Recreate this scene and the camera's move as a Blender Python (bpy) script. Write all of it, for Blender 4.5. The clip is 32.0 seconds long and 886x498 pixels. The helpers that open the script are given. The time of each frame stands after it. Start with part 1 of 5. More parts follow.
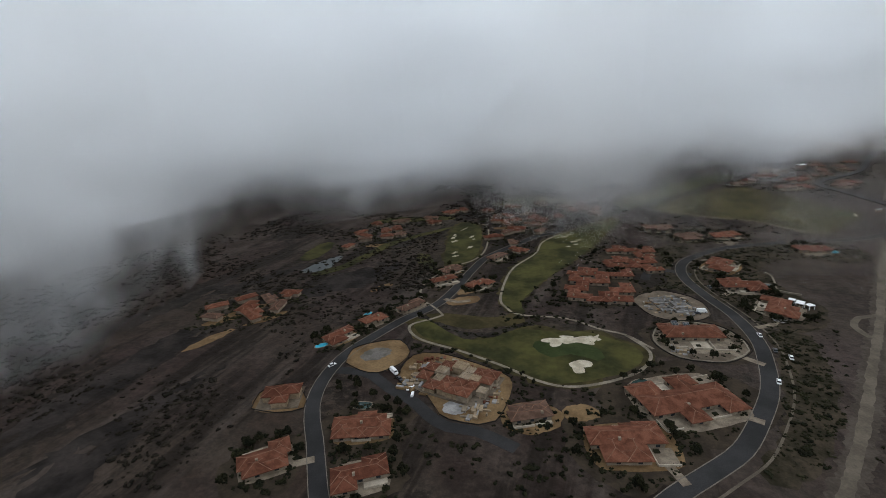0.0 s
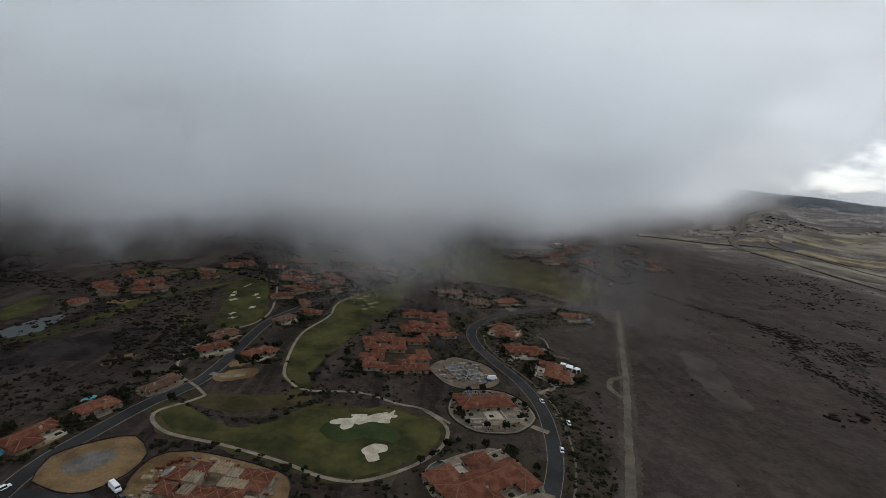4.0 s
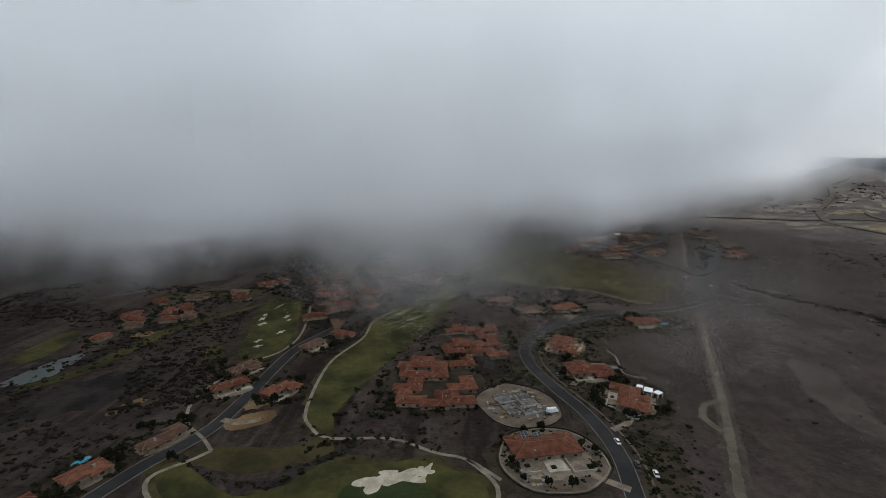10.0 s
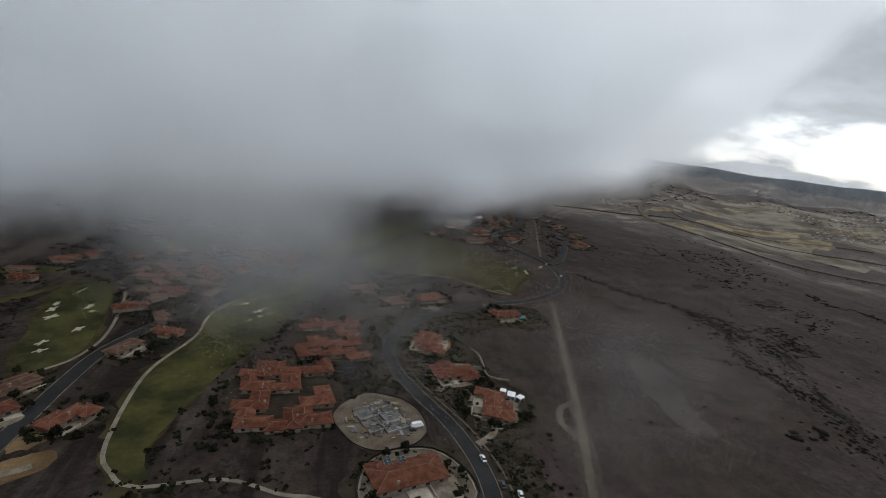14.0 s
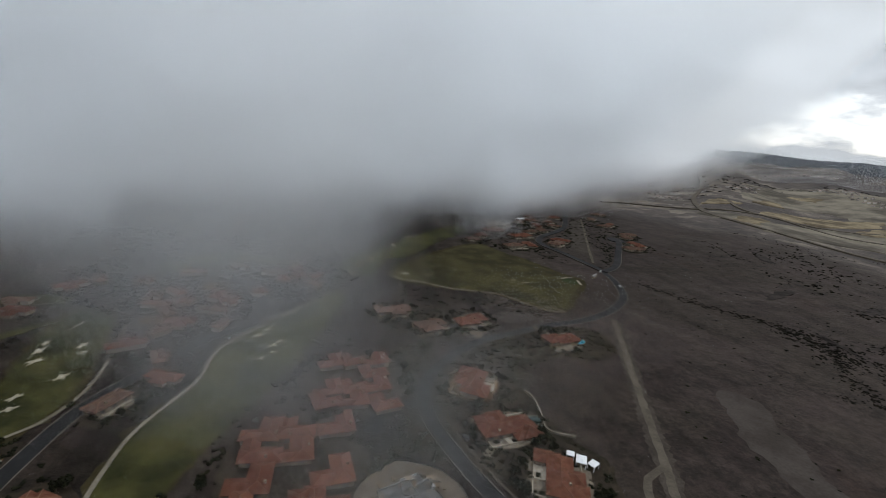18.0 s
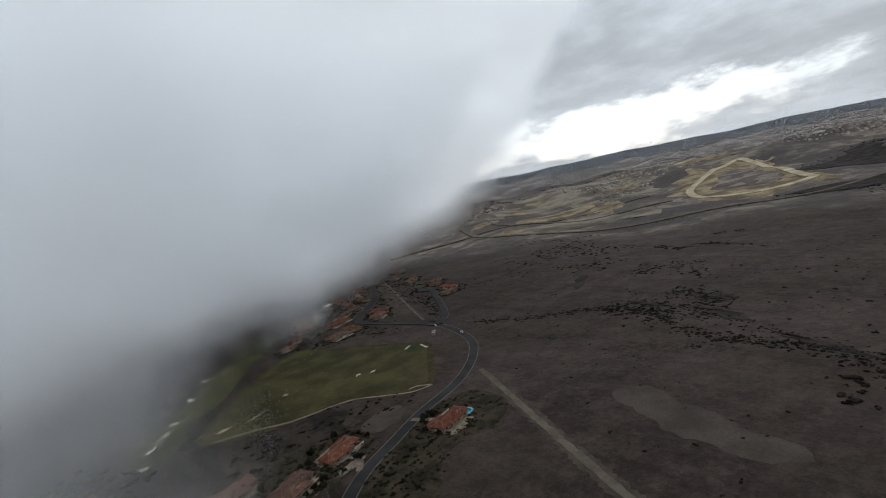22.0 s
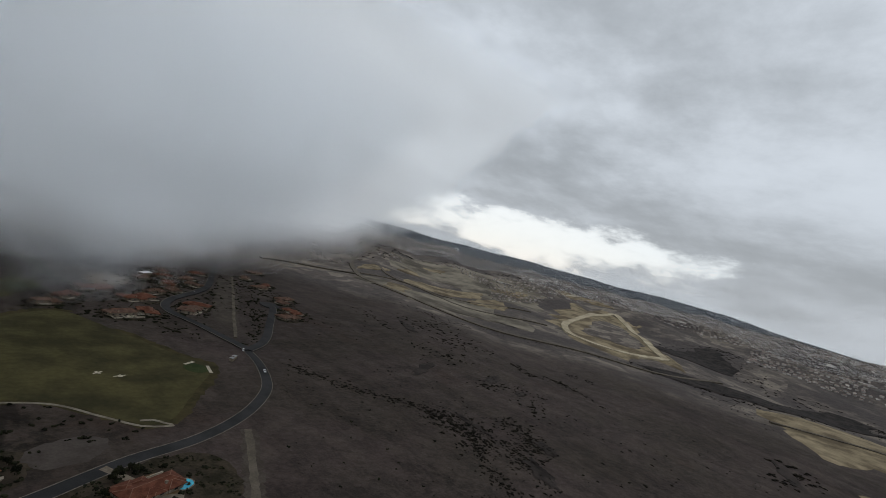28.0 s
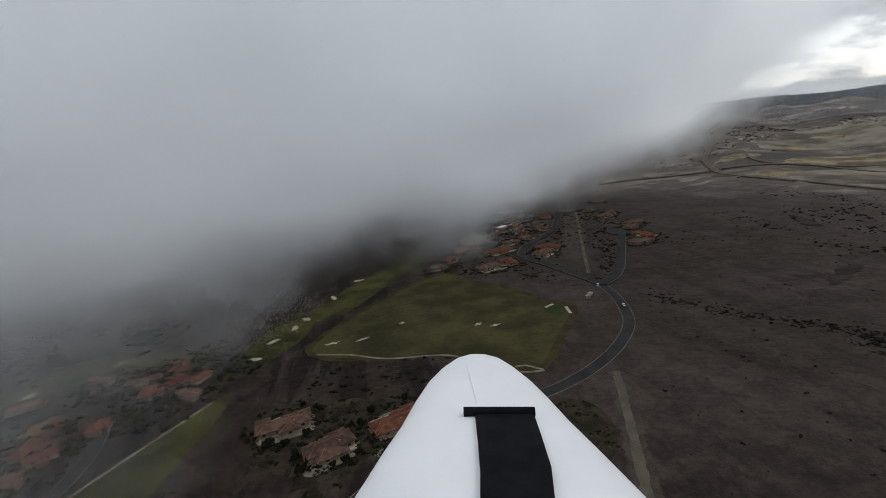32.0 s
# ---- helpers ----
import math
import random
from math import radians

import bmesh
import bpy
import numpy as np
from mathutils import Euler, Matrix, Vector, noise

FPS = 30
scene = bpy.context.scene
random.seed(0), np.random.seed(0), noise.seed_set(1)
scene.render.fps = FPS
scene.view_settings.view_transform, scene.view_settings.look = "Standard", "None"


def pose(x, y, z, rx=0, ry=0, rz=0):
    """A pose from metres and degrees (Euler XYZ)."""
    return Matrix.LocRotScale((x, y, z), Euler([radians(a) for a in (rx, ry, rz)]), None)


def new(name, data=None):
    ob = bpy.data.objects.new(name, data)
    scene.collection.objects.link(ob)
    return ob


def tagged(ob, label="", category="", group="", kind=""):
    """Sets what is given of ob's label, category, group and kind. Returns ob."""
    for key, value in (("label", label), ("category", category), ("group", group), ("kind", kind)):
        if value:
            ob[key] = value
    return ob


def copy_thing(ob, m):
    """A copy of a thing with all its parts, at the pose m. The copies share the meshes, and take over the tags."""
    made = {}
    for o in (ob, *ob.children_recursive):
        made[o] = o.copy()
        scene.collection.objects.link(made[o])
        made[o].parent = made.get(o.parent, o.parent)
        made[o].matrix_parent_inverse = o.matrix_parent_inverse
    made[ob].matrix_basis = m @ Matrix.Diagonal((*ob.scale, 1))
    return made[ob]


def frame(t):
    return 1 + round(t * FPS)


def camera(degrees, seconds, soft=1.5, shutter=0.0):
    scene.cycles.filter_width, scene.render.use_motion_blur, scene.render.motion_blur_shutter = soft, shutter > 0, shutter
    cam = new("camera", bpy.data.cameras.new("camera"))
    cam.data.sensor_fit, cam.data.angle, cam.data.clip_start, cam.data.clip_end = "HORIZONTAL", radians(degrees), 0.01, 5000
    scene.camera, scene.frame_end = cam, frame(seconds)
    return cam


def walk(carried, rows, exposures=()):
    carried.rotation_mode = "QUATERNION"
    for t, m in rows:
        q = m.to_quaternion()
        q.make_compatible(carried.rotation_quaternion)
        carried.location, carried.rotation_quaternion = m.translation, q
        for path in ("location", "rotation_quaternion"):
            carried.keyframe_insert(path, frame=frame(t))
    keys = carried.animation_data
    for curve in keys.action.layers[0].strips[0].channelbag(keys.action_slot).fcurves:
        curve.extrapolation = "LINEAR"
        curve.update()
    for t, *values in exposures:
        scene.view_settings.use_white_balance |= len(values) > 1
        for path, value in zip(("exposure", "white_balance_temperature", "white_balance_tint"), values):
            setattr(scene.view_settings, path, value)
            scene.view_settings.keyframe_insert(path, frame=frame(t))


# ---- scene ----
# ================= camera and flight =================
cam = camera(87.22, 32.0, soft=0.6)
PATH = [
    (0.0, pose(-9.56, -69.57, 133.26, 71.75, 2.69, 16.49)),
    (0.5, pose(-11.30, -67.77, 133.92, 70.73, 0.73, 10.16)),
    (1.0, pose(-13.90, -64.28, 132.42, 73.00, 3.83, 4.80)),
    (1.5, pose(-15.44, -60.73, 131.95, 73.59, 3.51, 0.42)),
    (2.0, pose(-16.15, -56.43, 130.36, 75.79, -1.56, -3.84)),
    (2.5, pose(-15.90, -52.41, 127.96, 78.48, -0.38, -5.13)),
    (3.0, pose(-15.48, -47.59, 127.01, 79.44, -10.17, -7.34)),
    (3.5, pose(-13.95, -43.59, 126.97, 79.22, -6.96, -6.11)),
    (5.5, pose(-9.50, -27.87, 122.74, 82.10, -5.96, -7.30)),
    (6.0, pose(-7.54, -24.00, 123.50, 82.65, -6.98, -7.63)),
    (6.5, pose(-4.97, -20.44, 124.32, 82.62, -9.63, -7.83)),
    (7.0, pose(-4.34, -16.57, 128.14, 78.30, -8.22, -5.21)),
    (7.5, pose(-2.44, -12.09, 132.27, 73.78, -8.86, -1.84)),
    (8.0, pose(-0.86, -7.48, 134.24, 71.54, -7.05, 0.22)),
    (8.5, pose(1.12, -4.24, 133.46, 72.79, -10.76, -0.17)),
    (9.0, pose(0.73, -0.53, 130.69, 75.21, -4.66, -1.47)),
    (9.5, pose(0.44, 3.05, 127.91, 76.86, 1.05, 0.28)),
    (10.0, pose(1.45, 6.59, 124.96, 78.99, -1.28, -0.93)),
    (10.5, pose(-0.12, 10.64, 124.26, 79.16, -5.40, -4.46)),
    (11.0, pose(-2.41, 14.90, 126.54, 75.81, -2.53, -7.08)),
    (11.5, pose(-2.77, 20.23, 126.27, 77.53, -3.01, -9.00)),
    (12.0, pose(-2.41, 24.18, 125.83, 79.73, -3.72, -11.83)),
    (12.5, pose(-2.86, 28.78, 125.21, 80.53, -4.83, -14.78)),
    (13.0, pose(-2.26, 33.14, 126.30, 79.93, -3.95, -15.26)),
    (13.5, pose(-0.46, 37.99, 129.47, 74.76, -4.62, -15.57)),
    (14.0, pose(0.55, 39.71, 132.50, 76.36, -8.25, -16.97)),
    (14.5, pose(1.96, 44.83, 129.94, 78.54, -6.54, -18.37)),
    (16.5, pose(9.35, 69.52, 136.98, 73.38, -13.77, -16.25)),
    (17.0, pose(10.67, 76.59, 134.93, 78.06, -9.81, -16.12)),
    (17.5, pose(12.09, 84.15, 133.45, 77.48, -8.09, -14.29)),
    (18.0, pose(13.73, 92.77, 131.21, 75.63, -5.63, -12.88)),
    (18.5, pose(11.91, 100.46, 130.45, 68.93, -4.40, -11.62)),
    (19.0, pose(15.47, 111.37, 126.89, 65.30, -6.01, -12.86)),
    (19.5, pose(15.16, 119.45, 123.47, 66.12, -1.07, -18.58)),
    (20.0, pose(16.39, 127.43, 122.94, 63.59, 0.94, -21.87)),
    (20.5, pose(16.27, 130.03, 123.12, 71.12, 0.22, -28.21)),
    (21.0, pose(15.73, 135.34, 125.48, 79.92, 4.54, -34.51)),
    (22.5, pose(15.95, 154.44, 128.56, 83.32, 12.98, -44.05)),
    (23.0, pose(17.58, 158.62, 129.73, 83.37, 7.22, -54.97)),
    (23.5, pose(19.79, 165.37, 128.79, 84.88, 10.46, -61.58)),
    (24.0, pose(23.84, 169.46, 128.06, 84.55, 4.14, -66.62)),
    (24.5, pose(28.82, 172.18, 127.09, 85.68, -0.45, -70.50)),
    (25.0, pose(36.00, 172.61, 126.46, 85.61, -4.75, -67.45)),
    (25.5, pose(43.83, 173.41, 127.28, 83.86, -10.46, -67.72)),
    (27.5, pose(67.55, 166.63, 133.24, 82.96, -11.93, -53.52)),
    (28.0, pose(73.85, 166.37, 129.83, 89.67, -15.12, -52.25)),
    (28.5, pose(83.35, 167.83, 130.27, 88.08, -17.44, -41.93)),
    (29.0, pose(89.03, 170.31, 130.36, 84.70, -22.62, -36.75)),
    (29.5, pose(94.73, 173.21, 131.80, 80.48, -15.62, -27.63)),
    (30.0, pose(101.66, 177.98, 131.29, 77.91, -11.47, -17.11)),
    (30.5, pose(106.22, 180.27, 130.89, 78.84, -12.73, -10.82)),
    (31.0, pose(105.76, 182.24, 129.97, 79.78, -3.69, -6.92)),
    (31.5, pose(107.00, 184.00, 128.63, 84.55, -3.34, -8.55)),
    (32.0, pose(104.44, 188.39, 130.17, 76.57, 5.48, -12.96)),
]
walk(cam, PATH, exposures=[(0.0, 0.32, 6500, 10), (2.0, 0.25, 6500, 10), (3.0, 0.08, 6500, 10), (5.5, -0.12, 6500, 10), (7.0, -0.1, 6500, 10), (8.0, 0.12, 6500, 10), (9.0, 0.1, 6500, 10), (13.0, -0.02, 6500, 10), (17.0, 0.05, 6500, 10), (18.0, 0.1, 6500, 10), (19.0, 0.4, 6420, 10), (20.0, 0.36, 6500, 10), (21.5, 0.15, 6500, 10), (23.0, -0.25, 6380, 10), (25.0, -0.45, 6380, 10), (28.0, -0.3, 6500, 10), (29.0, -0.5, 6550, 11), (30.0, -0.35, 6700, 13), (31.0, -0.04, 6800, 14), (32.0, -0.12, 6600, 11)])

# ================= sky, sun =================
SUN_AZ, SUN_EL = 62.0, 32.0


class Nodes:
    """Small builder for node trees."""

    def __init__(self, tree):
        self.t = tree
        tree.nodes.clear()

    def n(self, kind, **kw):
        node = self.t.nodes.new(kind)
        for key, value in kw.items():
            if key == "op":
                node.operation = value
            elif key == "blend":
                node.blend_type = value
            elif key == "dtype":
                node.data_type = value
            else:
                node.inputs[key.replace("_", " ")].default_value = value
        return node

    def link(self, a, b):
        self.t.links.new(a, b)

    def math(self, op, a, b=None, c=None, clamp=False):
        node = self.t.nodes.new("ShaderNodeMath")
        node.operation, node.use_clamp = op, clamp
        for i, v in enumerate((a, b, c)):
            if v is None:
                continue
            if isinstance(v, (int, float)):
                node.inputs[i].default_value = v
            else:
                self.link(v, node.inputs[i])
        return node.outputs[0]

    def ramp(self, v, a, b, lo=0.0, hi=1.0):
        """Smooth step of v from a..b to lo..hi."""
        node = self.t.nodes.new("ShaderNodeMapRange")
        node.interpolation_type = "SMOOTHERSTEP"
        self.link(v, node.inputs[0])
        for i, x in enumerate((a, b, lo, hi)):
            node.inputs[i + 1].default_value = x
        return node.outputs[0]

    def mix(self, fac, a, b, blend="MIX"):
        node = self.t.nodes.new("ShaderNodeMix")
        node.data_type, node.blend_type = "RGBA", blend
        for sock, v in ((node.inputs[0], fac), (node.inputs[6], a), (node.inputs[7], b)):
            if isinstance(v, (int, float)):
                sock.default_value = v
            elif isinstance(v, tuple):
                sock.default_value = (*v, 1) if len(v) == 3 else v
            else:
                self.link(v, sock)
        return node.outputs[2]

    def noise(self, vec, scale, detail=4.0, rough=0.55, lac=2.0, out=0):
        node = self.t.nodes.new("ShaderNodeTexNoise")
        node.inputs["Scale"].default_value = scale
        node.inputs["Detail"].default_value = detail
        node.inputs["Roughness"].default_value = rough
        node.inputs["Lacunarity"].default_value = lac
        if vec is not None:
            self.link(vec, node.inputs["Vector"])
        return node.outputs[out]


def build_world():
    world = bpy.data.worlds.new("overcast_sky")
    scene.world = world
    world.use_nodes = True
    k = Nodes(world.node_tree)
    co = k.n("ShaderNodeTexCoord").outputs["Generated"]
    sep = k.n("ShaderNodeSeparateXYZ")
    k.link(co, sep.inputs[0])
    x, y, z = sep.outputs
    # cloud layer seen in perspective: divide by height above the horizon
    zz = k.math("MAXIMUM", k.math("ADD", z, 0.20), 0.08)
    comb = k.n("ShaderNodeCombineXYZ")
    k.link(k.math("DIVIDE", x, zz), comb.inputs[0])
    k.link(k.math("DIVIDE", y, zz), comb.inputs[1])
    big = k.noise(comb.outputs[0], 0.75, 4.0, 0.5)
    fine = k.noise(comb.outputs[0], 2.6, 7.0, 0.62)
    tone = k.math("ADD", k.math("MULTIPLY", big, 0.70), k.math("MULTIPLY", fine, 0.30))
    tone = k.ramp(tone, 0.34, 0.66)
    cloud = k.mix(tone, (0.42, 0.46, 0.50), (0.78, 0.85, 0.93))
    low = k.ramp(z, 0.02, 0.30)
    cloud = k.mix(low, k.mix(0.5, cloud, (0.47, 0.495, 0.515)), cloud)
    # a full overcast is brightest overhead
    cloud = k.mix(1.0, cloud, k.mix(k.ramp(z, 0.15, 0.9), (1.0, 1.0, 1.0), (1.35, 1.35, 1.36)), "MULTIPLY")
    # opening in the cloud, low over the north-eastern horizon
    az0 = radians(63)
    u = k.math("SUBTRACT", k.math("MULTIPLY", x, math.cos(az0)), k.math("MULTIPLY", y, math.sin(az0)))
    ahead = k.math("GREATER_THAN", k.math("ADD", k.math("MULTIPLY", x, math.sin(az0)), k.math("MULTIPLY", y, math.cos(az0))), 0.0)
    squash = k.n("ShaderNodeMapping", Scale=(1.0, 1.0, 2.6))
    k.link(co, squash.inputs[0])
    puffs = k.math("SUBTRACT", k.noise(squash.outputs[0], 9.0, 7.0, 0.60), 0.5)
    zz2 = k.math("SUBTRACT", z, k.math("MULTIPLY", u, 0.04))
    du = k.math("POWER", k.math("ABSOLUTE", k.math("DIVIDE", u, 0.40)), 2.0)
    dz = k.math("POWER", k.math("ABSOLUTE", k.math("DIVIDE", k.math("SUBTRACT", zz2, 0.072), 0.056)), 2.0)
    body = k.math("SUBTRACT", k.math("SUBTRACT", 1.0, du), dz)
    gap = k.math("MULTIPLY", k.ramp(k.math("ADD", body, k.math("MULTIPLY", puffs, 3.3)), -0.10, 0.90), ahead)
    sky = k.t.nodes.new("ShaderNodeTexSky")
    sky.sky_type, sky.sun_disc = "NISHITA", False
    sky.sun_elevation, sky.sun_rotation = radians(SUN_EL), radians(SUN_AZ)
    sky_c = k.mix(1.0, sky.outputs[0], (0.16, 0.16, 0.16), "MULTIPLY")
    bright = k.mix(0.12, (0.93, 1.0, 1.06), sky_c)
    col = k.mix(gap, cloud, bright)
    bg = k.n("ShaderNodeBackground", Strength=1.0)
    k.link(col, bg.inputs[0])
    out = k.n("ShaderNodeOutputWorld")
    k.link(bg.outputs[0], out.inputs[0])


build_world()
scene.cycles.transparent_max_bounces = 32
sun_data = bpy.data.lights.new("sun", "SUN")
sun_data.energy, sun_data.angle, sun_data.color = 0.5, radians(35), (1.0, 0.97, 0.92)
sun = new("sun", sun_data)
_d = Vector((math.sin(radians(SUN_AZ)) * math.cos(radians(SUN_EL)), math.cos(radians(SUN_AZ)) * math.cos(radians(SUN_EL)), math.sin(radians(SUN_EL))))
sun.matrix_world = Matrix.Translation(_d * 500) @ _d.to_track_quat("Z", "Y").to_matrix().to_4x4()


# ================= materials =================
def material(name, a, b, scale=1.0, rough=0.85, fine=None, bump=0.0, bump_scale=None, metal=0.0, per_object=0.0, per_island=0.0, detail=5.0, grain=0.55):
    """A surface that varies from colour a to colour b in noise of that scale (per metre), with finer grain and relief."""
    m = bpy.data.materials.new(name)
    m.use_nodes = True
    k = Nodes(m.node_tree)
    pos = k.n("ShaderNodeNewGeometry")
    p = pos.outputs["Position"]
    f1 = k.ramp(k.noise(p, scale, detail, 0.6), 0.33, 0.67)
    col = k.mix(f1, a, b)
    f2 = k.noise(p, fine or scale * 9, 3.0, 0.6)
    col = k.mix(grain, col, k.mix(f2, (0.25, 0.25, 0.25), (1.75, 1.75, 1.75)), "MULTIPLY")
    if per_object:
        info = k.n("ShaderNodeObjectInfo")
        col = k.mix(1.0, col, k.mix(info.outputs["Random"], (1 - per_object,) * 3, (1 + per_object,) * 3), "MULTIPLY")
    if per_island:
        col = k.mix(1.0, col, k.mix(pos.outputs["Random Per Island"], (1 - per_island,) * 3, (1 + per_island,) * 3), "MULTIPLY")
    bs = k.n("ShaderNodeBsdfPrincipled", Roughness=rough, Metallic=metal)
    bs.inputs["Specular IOR Level"].default_value = 0.06 if rough > 0.7 else 0.3
    k.link(col, bs.inputs["Base Color"])
    if bump:
        bp = k.n("ShaderNodeBump", Strength=0.6, Distance=bump)
        k.link(k.noise(p, bump_scale or scale * 6, 3.0, 0.6), bp.inputs["Height"])
        k.link(bp.outputs[0], bs.inputs["Normal"])
    out = k.n("ShaderNodeOutputMaterial")
    k.link(bs.outputs[0], out.inputs[0])
    return m


def ground_material():
    m = bpy.data.materials.new("dry_scrubland")
    m.use_nodes = True
    k = Nodes(m.node_tree)
    p = k.n("ShaderNodeNewGeometry").outputs["Position"]
    big = k.ramp(k.noise(p, 0.006, 5.0, 0.6), 0.35, 0.65)
    # dark chaparral soil in the west, paler dry meadow in the east
    sep = k.n("ShaderNodeSeparateXYZ")
    k.link(p, sep.inputs[0])
    edge = k.math("ADD", sep.outputs[0], k.math("MULTIPLY", k.math("SUBTRACT", k.noise(p, 0.012, 5.0, 0.6), 0.5), 220.0))
    edge = k.math("SUBTRACT", edge, k.math("MULTIPLY", sep.outputs[1], 0.28))
    meadow = k.ramp(edge, 0.0, 70.0)
    col = k.mix(big, (0.0192, 0.0126, 0.0104), (0.0300, 0.0207, 0.0176))
    col = k.mix(meadow, col, k.mix(big, (0.0298, 0.0213, 0.0184), (0.0465, 0.0342, 0.0296)))
    mid = k.ramp(k.noise(p, 0.035, 6.0, 0.65), 0.38, 0.7)
    col = k.mix(mid, col, k.mix(0.6, col, (0.0590, 0.0461, 0.0374)))
    # broad olive and russet swells of dry grass
    swell = k.ramp(k.noise(p, 0.0105, 4.0, 0.55), 0.40, 0.62)
    col = k.mix(k.math("MULTIPLY", swell, 0.35), col, (0.0315, 0.0258, 0.0165))
    russet = k.ramp(k.noise(p, 0.0075, 5.0, 0.6), 0.56, 0.70)
    col = k.mix(k.math("MULTIPLY", russet, 0.5), col, (0.0360, 0.0215, 0.0150))
    # dark scrub in drifts
    scrub = k.math("MULTIPLY", k.ramp(k.noise(p, 0.018, 6.0, 0.7), 0.50, 0.60), k.ramp(k.noise(p, 0.16, 5.0, 0.75), 0.40, 0.56))
    fade = k.math("SUBTRACT", 0.85, k.math("MULTIPLY", meadow, 0.45))
    col = k.mix(k.math("MULTIPLY", scrub, fade), col, (0.0115, 0.0090, 0.0072))
    # long drifts of dark brush and of paler soil down the western slopes
    lie = k.n("ShaderNodeMapping", Rotation=(0.0, 0.0, radians(86)), Scale=(190.0, 26.0, 100.0))
    lie.vector_type = "TEXTURE"
    k.link(p, lie.inputs[0])
    west = k.math("SUBTRACT", 1.0, k.math("MULTIPLY", meadow, 0.75))
    col = k.mix(k.math("MULTIPLY", k.ramp(k.noise(lie.outputs[0], 1.0, 6.0, 0.62), 0.49, 0.57), k.math("MULTIPLY", west, 0.85)), col, (0.0125, 0.0092, 0.0072))
    col = k.mix(k.math("MULTIPLY", k.ramp(k.noise(lie.outputs[0], 0.7, 6.0, 0.6), 0.47, 0.38), k.math("MULTIPLY", west, 0.7)), col, (0.054, 0.043, 0.0355))
    # settled valley floor beyond the scrub: small pale lots, fields and graded earth
    off = k.n("ShaderNodeVectorMath", op="SUBTRACT")
    k.link(p, off.inputs[0])
    off.inputs[1].default_value = (60.0, 170.0, 0.0)
    span = k.n("ShaderNodeVectorMath", op="LENGTH")
    k.link(off.outputs[0], span.inputs[0])
    wide = k.math("ADD", span.outputs["Value"], k.math("MULTIPLY", k.math("SUBTRACT", k.noise(p, 0.004, 5.0, 0.6), 0.5), 420.0))
    ahead = k.math("ADD", k.math("MULTIPLY", sep.outputs[0], 0.8), k.math("MULTIPLY", sep.outputs[1], 0.6))
    valley = k.math("MULTIPLY", k.math("MULTIPLY", k.ramp(wide, 760.0, 980.0), k.ramp(wide, 4300.0, 3500.0)), k.ramp(ahead, 420.0, 700.0))
    lots = k.n("ShaderNodeTexVoronoi", Scale=0.030)
    k.link(p, lots.inputs["Vector"])
    tone = k.n("ShaderNodeSeparateXYZ")
    k.link(lots.outputs["Color"], tone.inputs[0])
    patchy = k.math("MULTIPLY", k.ramp(k.noise(p, 0.0042, 6.0, 0.62), 0.38, 0.64), k.ramp(tone.outputs[0], 0.25, 0.95, 0.25, 1.0))
    # both tones are lifted above the soil's own, to include haze over the distance
    floor_col = k.mix(patchy, (0.054, 0.045, 0.042), (0.185, 0.156, 0.126))
    col = k.mix(k.math("MULTIPLY", valley, 0.9), col, floor_col)
    tufts = k.math("ADD", k.math("MULTIPLY", k.noise(p, 0.075, 6.0, 0.7), 0.6), k.math("MULTIPLY", k.noise(p, 0.28, 4.0, 0.7), 0.4))
    col = k.mix(0.9, col, k.mix(k.ramp(tufts, 0.36, 0.64), (0.74, 0.74, 0.74), (1.28, 1.26, 1.23)), "MULTIPLY")
    grain = k.noise(p, 0.9, 5.0, 0.7)
    col = k.mix(0.7, col, k.mix(grain, (0.3, 0.3, 0.3), (1.7, 1.7, 1.7)), "MULTIPLY")
    bs = k.n("ShaderNodeBsdfPrincipled", Roughness=0.95)
    bs.inputs["Specular IOR Level"].default_value = 0.1
    k.link(col, bs.inputs["Base Color"])
    bp = k.n("ShaderNodeBump", Strength=0.7, Distance=1.2)
    k.link(k.noise(p, 0.25, 5.0, 0.65), bp.inputs["Height"])
    k.link(bp.outputs[0], bs.inputs["Normal"])
    out = k.n("ShaderNodeOutputMaterial")
    k.link(bs.outputs[0], out.inputs[0])
    return m


GROUND = ground_material()
ASPHALT = material("asphalt", (0.0205, 0.0198, 0.0198), (0.0315, 0.0305, 0.0305), 0.05, 0.8, fine=2.0)
KERB = material("kerb_concrete", (0.10, 0.088, 0.070), (0.16, 0.14, 0.115), 0.2, 0.9)
CARTPATH = material("cart_path_concrete", (0.125, 0.106, 0.080), (0.20, 0.172, 0.132), 0.15, 0.9)
DIRT = material("bare_dirt", (0.088, 0.054, 0.026), (0.168, 0.11, 0.056), 0.06, 0.95, fine=0.8, bump=0.3)
TRACK = material("dirt_track", (0.0723, 0.0595, 0.0450), (0.1062, 0.0892, 0.0680), 0.08, 0.95, fine=0.9)
PALE = material("pale_dry_grass", (0.043, 0.0345, 0.0285), (0.063, 0.052, 0.044), 0.05, 0.95, fine=0.7)
FAIRWAY = material("fairway_turf", (0.0200, 0.0207, 0.0086), (0.059, 0.0550, 0.0176), 0.036, 0.9, fine=0.3, detail=8.0)
RANGE_TURF = material("range_turf", (0.029, 0.0255, 0.0115), (0.061, 0.0525, 0.0205), 0.030, 0.9, fine=0.3, detail=8.0)
GREEN = material("putting_green_turf", (0.02, 0.028, 0.01), (0.031, 0.04, 0.014), 0.08, 0.9, fine=0.8)
ROUGH_TURF = material("rough_turf", (0.026, 0.022, 0.01), (0.05, 0.04, 0.017), 0.06, 0.95, fine=0.4)
